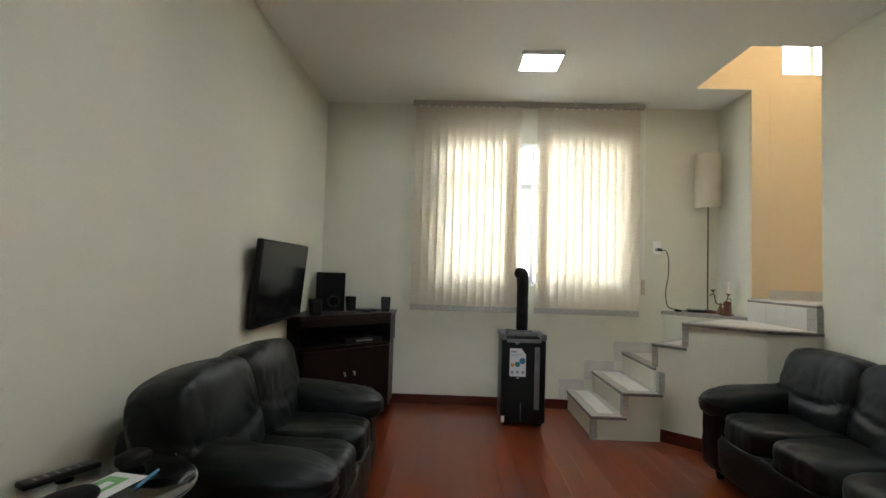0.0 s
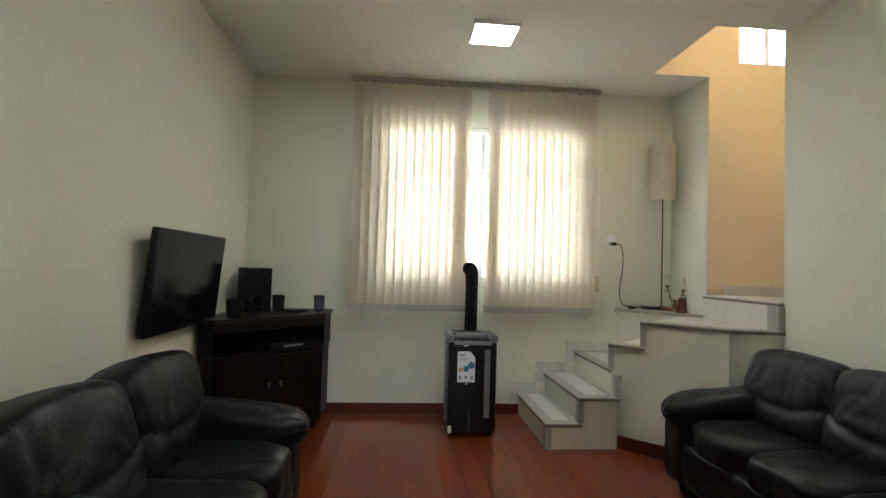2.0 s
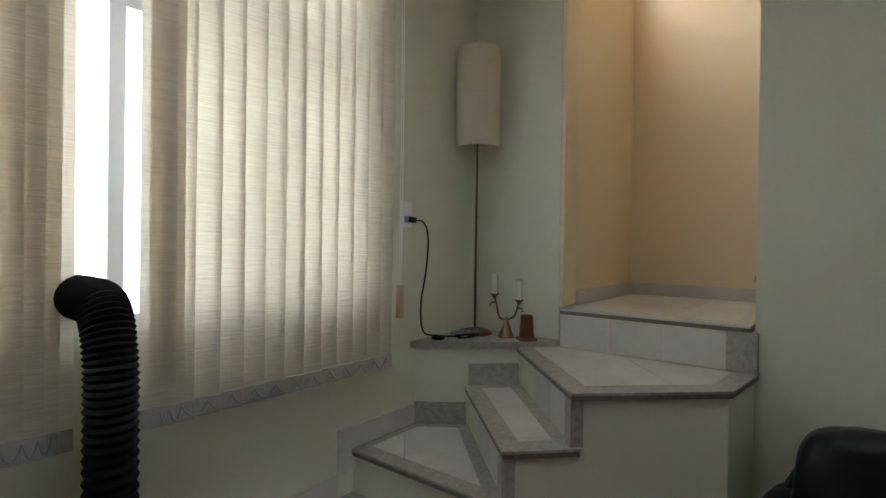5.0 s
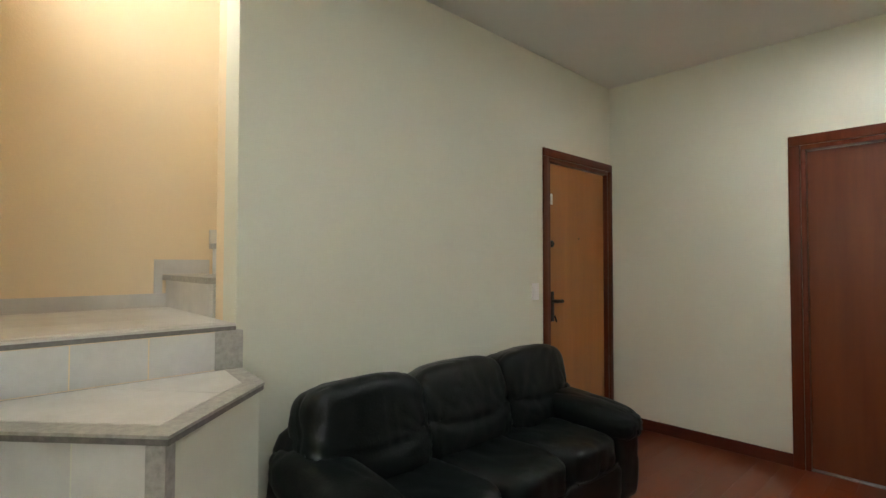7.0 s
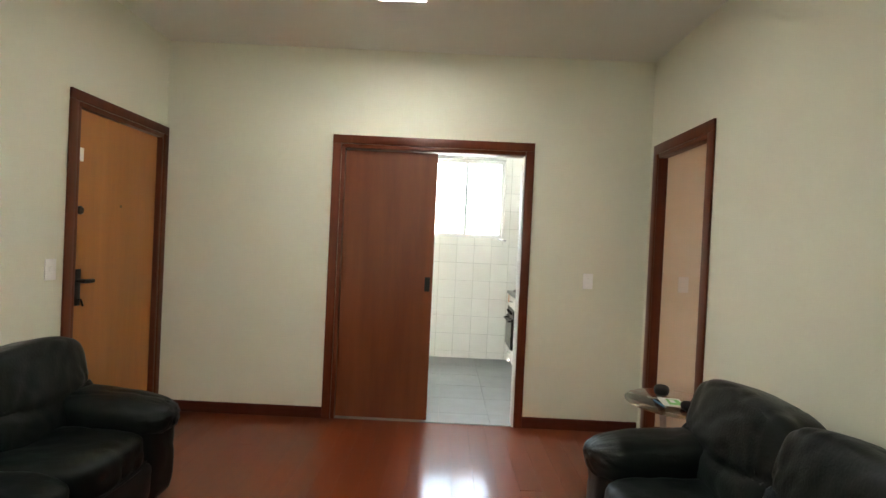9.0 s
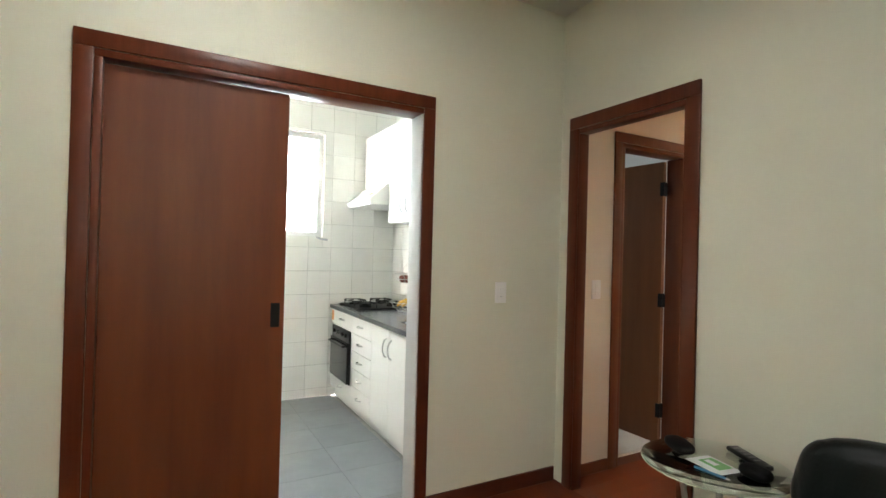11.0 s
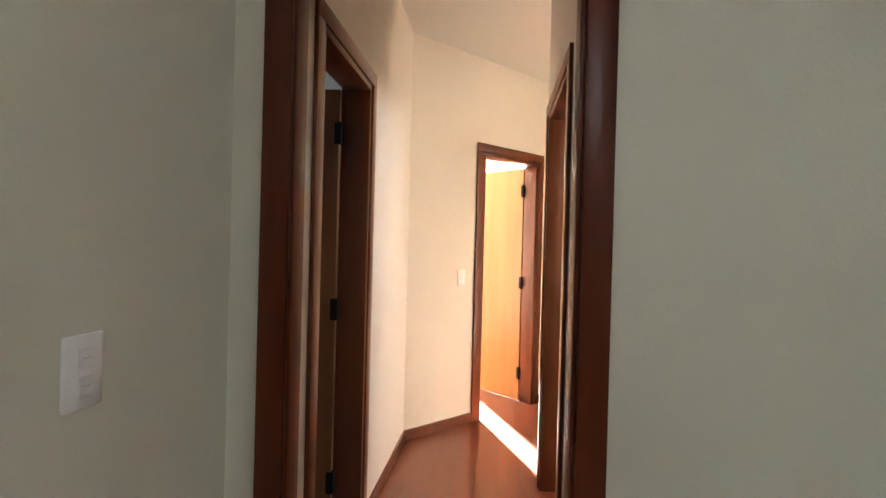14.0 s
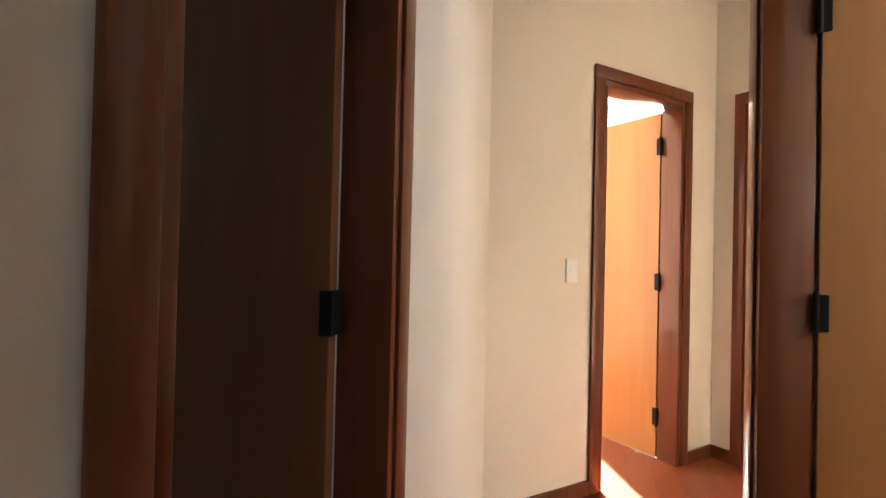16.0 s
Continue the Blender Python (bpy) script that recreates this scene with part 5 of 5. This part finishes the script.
unit("hood_cabinet", "short white wall cabinet above the hood", -2.205, -1.605, KX, 0.46, 1.93, 2.42,
     [(-2.205, -1.905, 1.93, 2.42, (-1.955, 2.07), "z"), (-1.905, -1.605, 1.93, 2.42, (-1.862, 2.07), "z")])
unit("wall_cabinet", "white wall cabinet with two doors", -1.605, -0.922, KX, 0.46, 1.59, 2.42,
     [(-1.605, -1.257, 1.59, 2.42, (-1.305, 1.73), "z"), (-1.257, -0.922, 1.59, 2.42, (-1.21, 1.73), "z")])
unit("wall_cabinet", "white wall cabinet near the kitchen door", -0.922, -0.14, KX, 0.46, 1.59, 2.42,
     [(-0.922, -0.53, 1.59, 2.42, (-0.6, 1.73), "z"), (-0.53, -0.14, 1.59, 2.42, (-0.48, 1.73), "z")])
hood = thing("range_hood", (0.4, -1.94, 1.8), "slim white range hood with a stained front", "range hood")
bm = bmesh.new()
prism(bm, [(KX, 1.75), (0.60, 1.75), (0.62, 1.79), (0.47, 1.925), (KX, 1.925)], -2.24, -1.645)
for v in bm.verts:
    v.co = Vector((v.co.x, v.co.z, v.co.y))
part("body", bm, WHITE_PL, hood)
part("button_strip", box(bmesh.new(), 0.53, 0.534, -2.09, -2.03, 1.846, 1.862, turn=Matrix.Rotation(radians(-45), 4, "Y")), GREYINK, hood)
part("sticker", box(bmesh.new(), 0.555, 0.557, -1.83, -1.72, 1.83, 1.865, turn=Matrix.Rotation(radians(-48), 4, "Y")), ORANGE, hood, "orange warning sticker")
ob = thing("warning_sticker", (CF, -2.2, 0.76), "small orange warning sticker on the cabinet", "sticker")
part("sheet", box(bmesh.new(), CF + 0.0005, CF + 0.0015, -2.225, -2.165, 0.71, 0.80), ORANGE, ob)

fb = thing("fruit_basket", (0.36, -1.42, CT), "two-tier hanging wire fruit basket", "fruit basket")
BY, BX = -1.42, 0.34
for z, r in ((1.10, 0.12), (CT + 0.02, 0.15)):
    for rr, dz in ((r, 0.07), (r * 0.85, 0.03), (r * 0.55, 0.0)):
        part("ring", tube(bmesh.new(), [(BX + rr * math.cos(radians(12 * k)), BY + rr * math.sin(radians(12 * k)), z + dz) for k in range(31)], 0.0025, 6), SILVER, fb)
    for k in range(8):
        a = radians(45 * k)
        part("rib", tube(bmesh.new(), [(BX + r * q * math.cos(a), BY + r * q * math.sin(a), z + dz) for q, dz in ((1, 0.07), (0.85, 0.03), (0.55, 0.0), (0.1, -0.003))], 0.0018, 5), SILVER, fb)
part("hoop", tube(bmesh.new(), [(BX, BY + 0.12 * math.cos(radians(7.5 * k)), 1.17 + 0.085 * math.sin(radians(7.5 * k))) for k in range(25)], 0.0025, 6), SILVER, fb)
part("stem", tube(bmesh.new(), [(BX - 0.12, BY, CT + 0.09), (BX - 0.14, BY, 1.0), (BX - 0.12, BY, 1.17)], 0.003, 6), SILVER, fb)
for k in range(9):
    a = k * 2.4
    f = thing("apple", (BX + 0.055 * math.cos(a), BY + 0.06 * math.sin(a), 1.11), "small dark red fruit in the wire basket", "fruit", "dark fruit")
    part("skin", puff(bmesh.new(), (BX + 0.055 * math.cos(a), BY + 0.06 * math.sin(a), 1.125 + 0.006 * (k % 3)), (0.052, 0.052, 0.048), 2.1, 5, 0.002, k), RED_FRUIT, f, "", True)
for k in range(5):
    f = thing("banana", (BX, BY - 0.06 + 0.03 * k, CT + 0.05), "ripe yellow banana in the wire basket", "fruit", "bananas")
    pts = [(BX - 0.07 + 0.02 * i, BY - 0.07 + 0.03 * k + 0.012 * math.sin(i), CT + 0.05 + 0.008 * k % 0.02 + 0.035 * math.sin(i / 7 * 3.14)) for i in range(8)]
    part("skin", tube(bmesh.new(), pts, [0.006, 0.015, 0.018, 0.019, 0.019, 0.017, 0.012, 0.004], 8), YELLOW, f, "", True)

hk = thing("utensil_rail", (KX, -1.1, 1.4), "metal rail with hanging kitchen tools and towels", "utensil rail")
part("rail", tube(bmesh.new(), [(KX + 0.02, -1.58, 1.5), (KX + 0.02, -0.75, 1.5)], 0.004, 8), SILVER, hk)
for y, zl, mt, nm in ((-1.53, 0.12, SILVER, "ladle"), (-1.31, 0.13, WHITE_PL, "scraper"), (-1.21, 0.16, SILVER, "whisk"), (-1.145, 0.06, GREY_PLASTIC, "spatula")):
    o = part(nm, tube(bmesh.new(), [(KX + 0.03, y, 1.51), (KX + 0.035, y, 1.5 - zl)], 0.005, 6), mt, hk)
    if nm == "ladle":
        part("bowl", puff(bmesh.new(), (KX + 0.045, y, 1.5 - zl - 0.02), (0.05, 0.06, 0.045), 2.2, 5, 0.0, 1), SILVER, o, "", True)
    elif nm == "scraper":
        part("blade", box(bmesh.new(), KX + 0.025, KX + 0.04, y - 0.07, y + 0.07, 1.5 - zl - 0.03, 1.5 - zl, bevel=0.004), WHITE_PL, o)
        part("rubber", box(bmesh.new(), KX + 0.028, KX + 0.037, y - 0.07, y + 0.07, 1.5 - zl - 0.045, 1.5 - zl - 0.031), BLACK, o)
    elif nm == "spatula":
        for k in range(4):
            part("tine", box(bmesh.new(), KX + 0.03, KX + 0.036, y - 0.035 + k * 0.02, y - 0.023 + k * 0.02, 1.42, 1.53), GREY_PLASTIC, o)
for y, zt, zb, wd, mt, lb in ((-1.27, 1.47, 1.18, 0.04, TOWEL_BLUE, "blue and white kitchen towel hanging on a hook"), (-1.185, 1.47, 1.04, 0.035, TOWEL, "white kitchen towel hanging on a hook"), (-1.345, 1.33, 1.12, 0.04, TOWEL, "small white cloth hanging on a hook")):
    bm = bmesh.new()
    grid = []
    for k in range(13):
        z = zt + (zb - zt) * k / 12
        spread = 0.25 + 0.75 * min(1, k / 7)
        grid.append([bm.verts.new((KX + 0.05 + 0.018 * math.sin(c * 1.9 + k * 0.1), y + (c / 12 - 0.5) * wd * 2 * spread, z)) for c in range(13)])
    for a, b in zip(grid, grid[1:]):
        for c in range(12):
            bm.faces.new((a[c], a[c + 1], b[c + 1], b[c]))
    r = bmesh.ops.solidify(bm, geom=bm.faces[:], thickness=0.004)
    single("kitchen_towel", bm, mt, lb, "towel", "kitchen towels", smooth=True)
wall_plate("wall_socket", "white socket on the tiled kitchen wall", "socket", basis((KW + 0.006, -1.40), (0, -1), (1, 0)) @ pose(0, 0, 1.15), one)
ob = thing("window_latch", (0.86, KB + 0.01, 1.44), "small grey window stay below the kitchen window", "window latch")
part("stay", tube(bmesh.new(), [(0.90, KB + 0.012, 1.465), (0.86, KB + 0.03, 1.45), (0.80, KB + 0.03, 1.445)], 0.009, 8), GREYINK, ob)

# ---------------------------------------------------------------- planks and tiles

def laid(name, mat, parent, x0, x1, y0, y1, z, w, length, along_y, gap=0.0007, lift=0.006):
    """Rows of planks or tiles as pieces of a floor, cut at its edges; alike pieces share a mesh."""
    shared = {}
    base = origin_of(parent)
    u0, u1, v0, v1 = (x0, x1, y0, y1) if along_y else (y0, y1, x0, x1)
    u = u0
    row = 0
    while u < u1 - 0.01:
        w2 = min(w, u1 - u)
        v = v0 - (length * ((row * 0.37) % 1.0) if length > 0.5 else 0)
        while v < v1 - 0.01:
            a, b = max(v, v0), min(v + length, v1)
            if b - a > 0.03:
                key = (round(w2, 3), round(b - a, 2))
                if key not in shared:
                    bm = box(bmesh.new(), gap / 2, w2 - gap / 2, gap / 2, key[1] - gap / 2, 0, lift, bevel=0.0003, seg=1)
                    if not along_y:
                        for vv in bm.verts:
                            vv.co = Vector((vv.co.y, vv.co.x, vv.co.z))
                    shared[key] = mesh_of(name, bm, mat)
                ob = new(name, shared[key])
                ob.parent = parent
                ob.location = (Vector((u, a, z)) if along_y else Vector((a, u, z))) - base
            v += length
        u += w2
        row += 1


objs = bpy.data.objects
laid("plank", PLANK, objs["floor"], 0.0, W, 0.0, L, -0.006, 0.13, 2.4, True)
laid("plank", PLANK_X, objs["floor_hall"], -3.6, 0.0, 0.04, 1.3, -0.006, 0.13, 2.0, False)
laid("plank", PLANK_X, objs["floor_hall"], -5.7, -3.6, -1.2, 1.9, -0.006, 0.2, 1.4, False)
laid("tile", KFLOOR, objs["floor_kitchen"], 0.72, 2.9, KB, -0.02, -0.012, 0.4, 0.4, True, 0.002, 0.012)


def tiled(parent, face, u0, u1, v0, v1, plane, skip=None):
    """White square tiles on a kitchen wall, 0.21 m across, with a cut row at the floor."""
    shared = {}
    base = origin_of(parent)
    v = v0
    while v < v1 - 0.01:
        top = min(v + (0.2155 if v > 0.01 else 0.08), v1)
        u = u0
        while u < u1 - 0.01:
            a, b, c, d = u, min(u + 0.21, u1), v, top
            u += 0.21
            spans = [(a, b, c, d)]
            if skip:
                s0, s1, s2, s3 = skip
                if b > s0 and a < s1 and d > s2 and c < s3:
                    spans = []
                    if a < s0 - 0.01:
                        spans.append((a, s0, c, d))
                    if b > s1 + 0.01:
                        spans.append((s1, b, c, d))
                    lo, hi = max(a, s0), min(b, s1)
                    if c < s2 - 0.01:
                        spans.append((lo, hi, c, s2))
                    if d > s3 + 0.01:
                        spans.append((lo, hi, s3, d))
            for a, b, c, d in spans:
                key = (round(b - a, 3), round(d - c, 3))
                if key not in shared:
                    if face == "y":
                        bm = box(bmesh.new(), 0.0015, key[0] - 0.0015, 0, 0.006, 0.0015, key[1] - 0.0015, bevel=0.001, seg=1)
                    else:
                        bm = box(bmesh.new(), 0, 0.006, 0.0015, key[0] - 0.0015, 0.0015, key[1] - 0.0015, bevel=0.001, seg=1)
                    shared[key] = mesh_of("tile", bm, WHITE_TILE)
                ob = new("tile", shared[key])
                ob.parent = parent
                ob.location = (Vector((a, plane, c)) if face == "y" else Vector((plane, a, c))) - base
        v = top


tiled(objs["wall_kitchen_back"], "y", KW, 2.0, 0.0, H, KB, (0.84, 1.75, 1.47, 2.42))
tiled(objs["wall_kitchen_west"], "x", KB + 0.006, -0.12, 0.7265, H, KW)
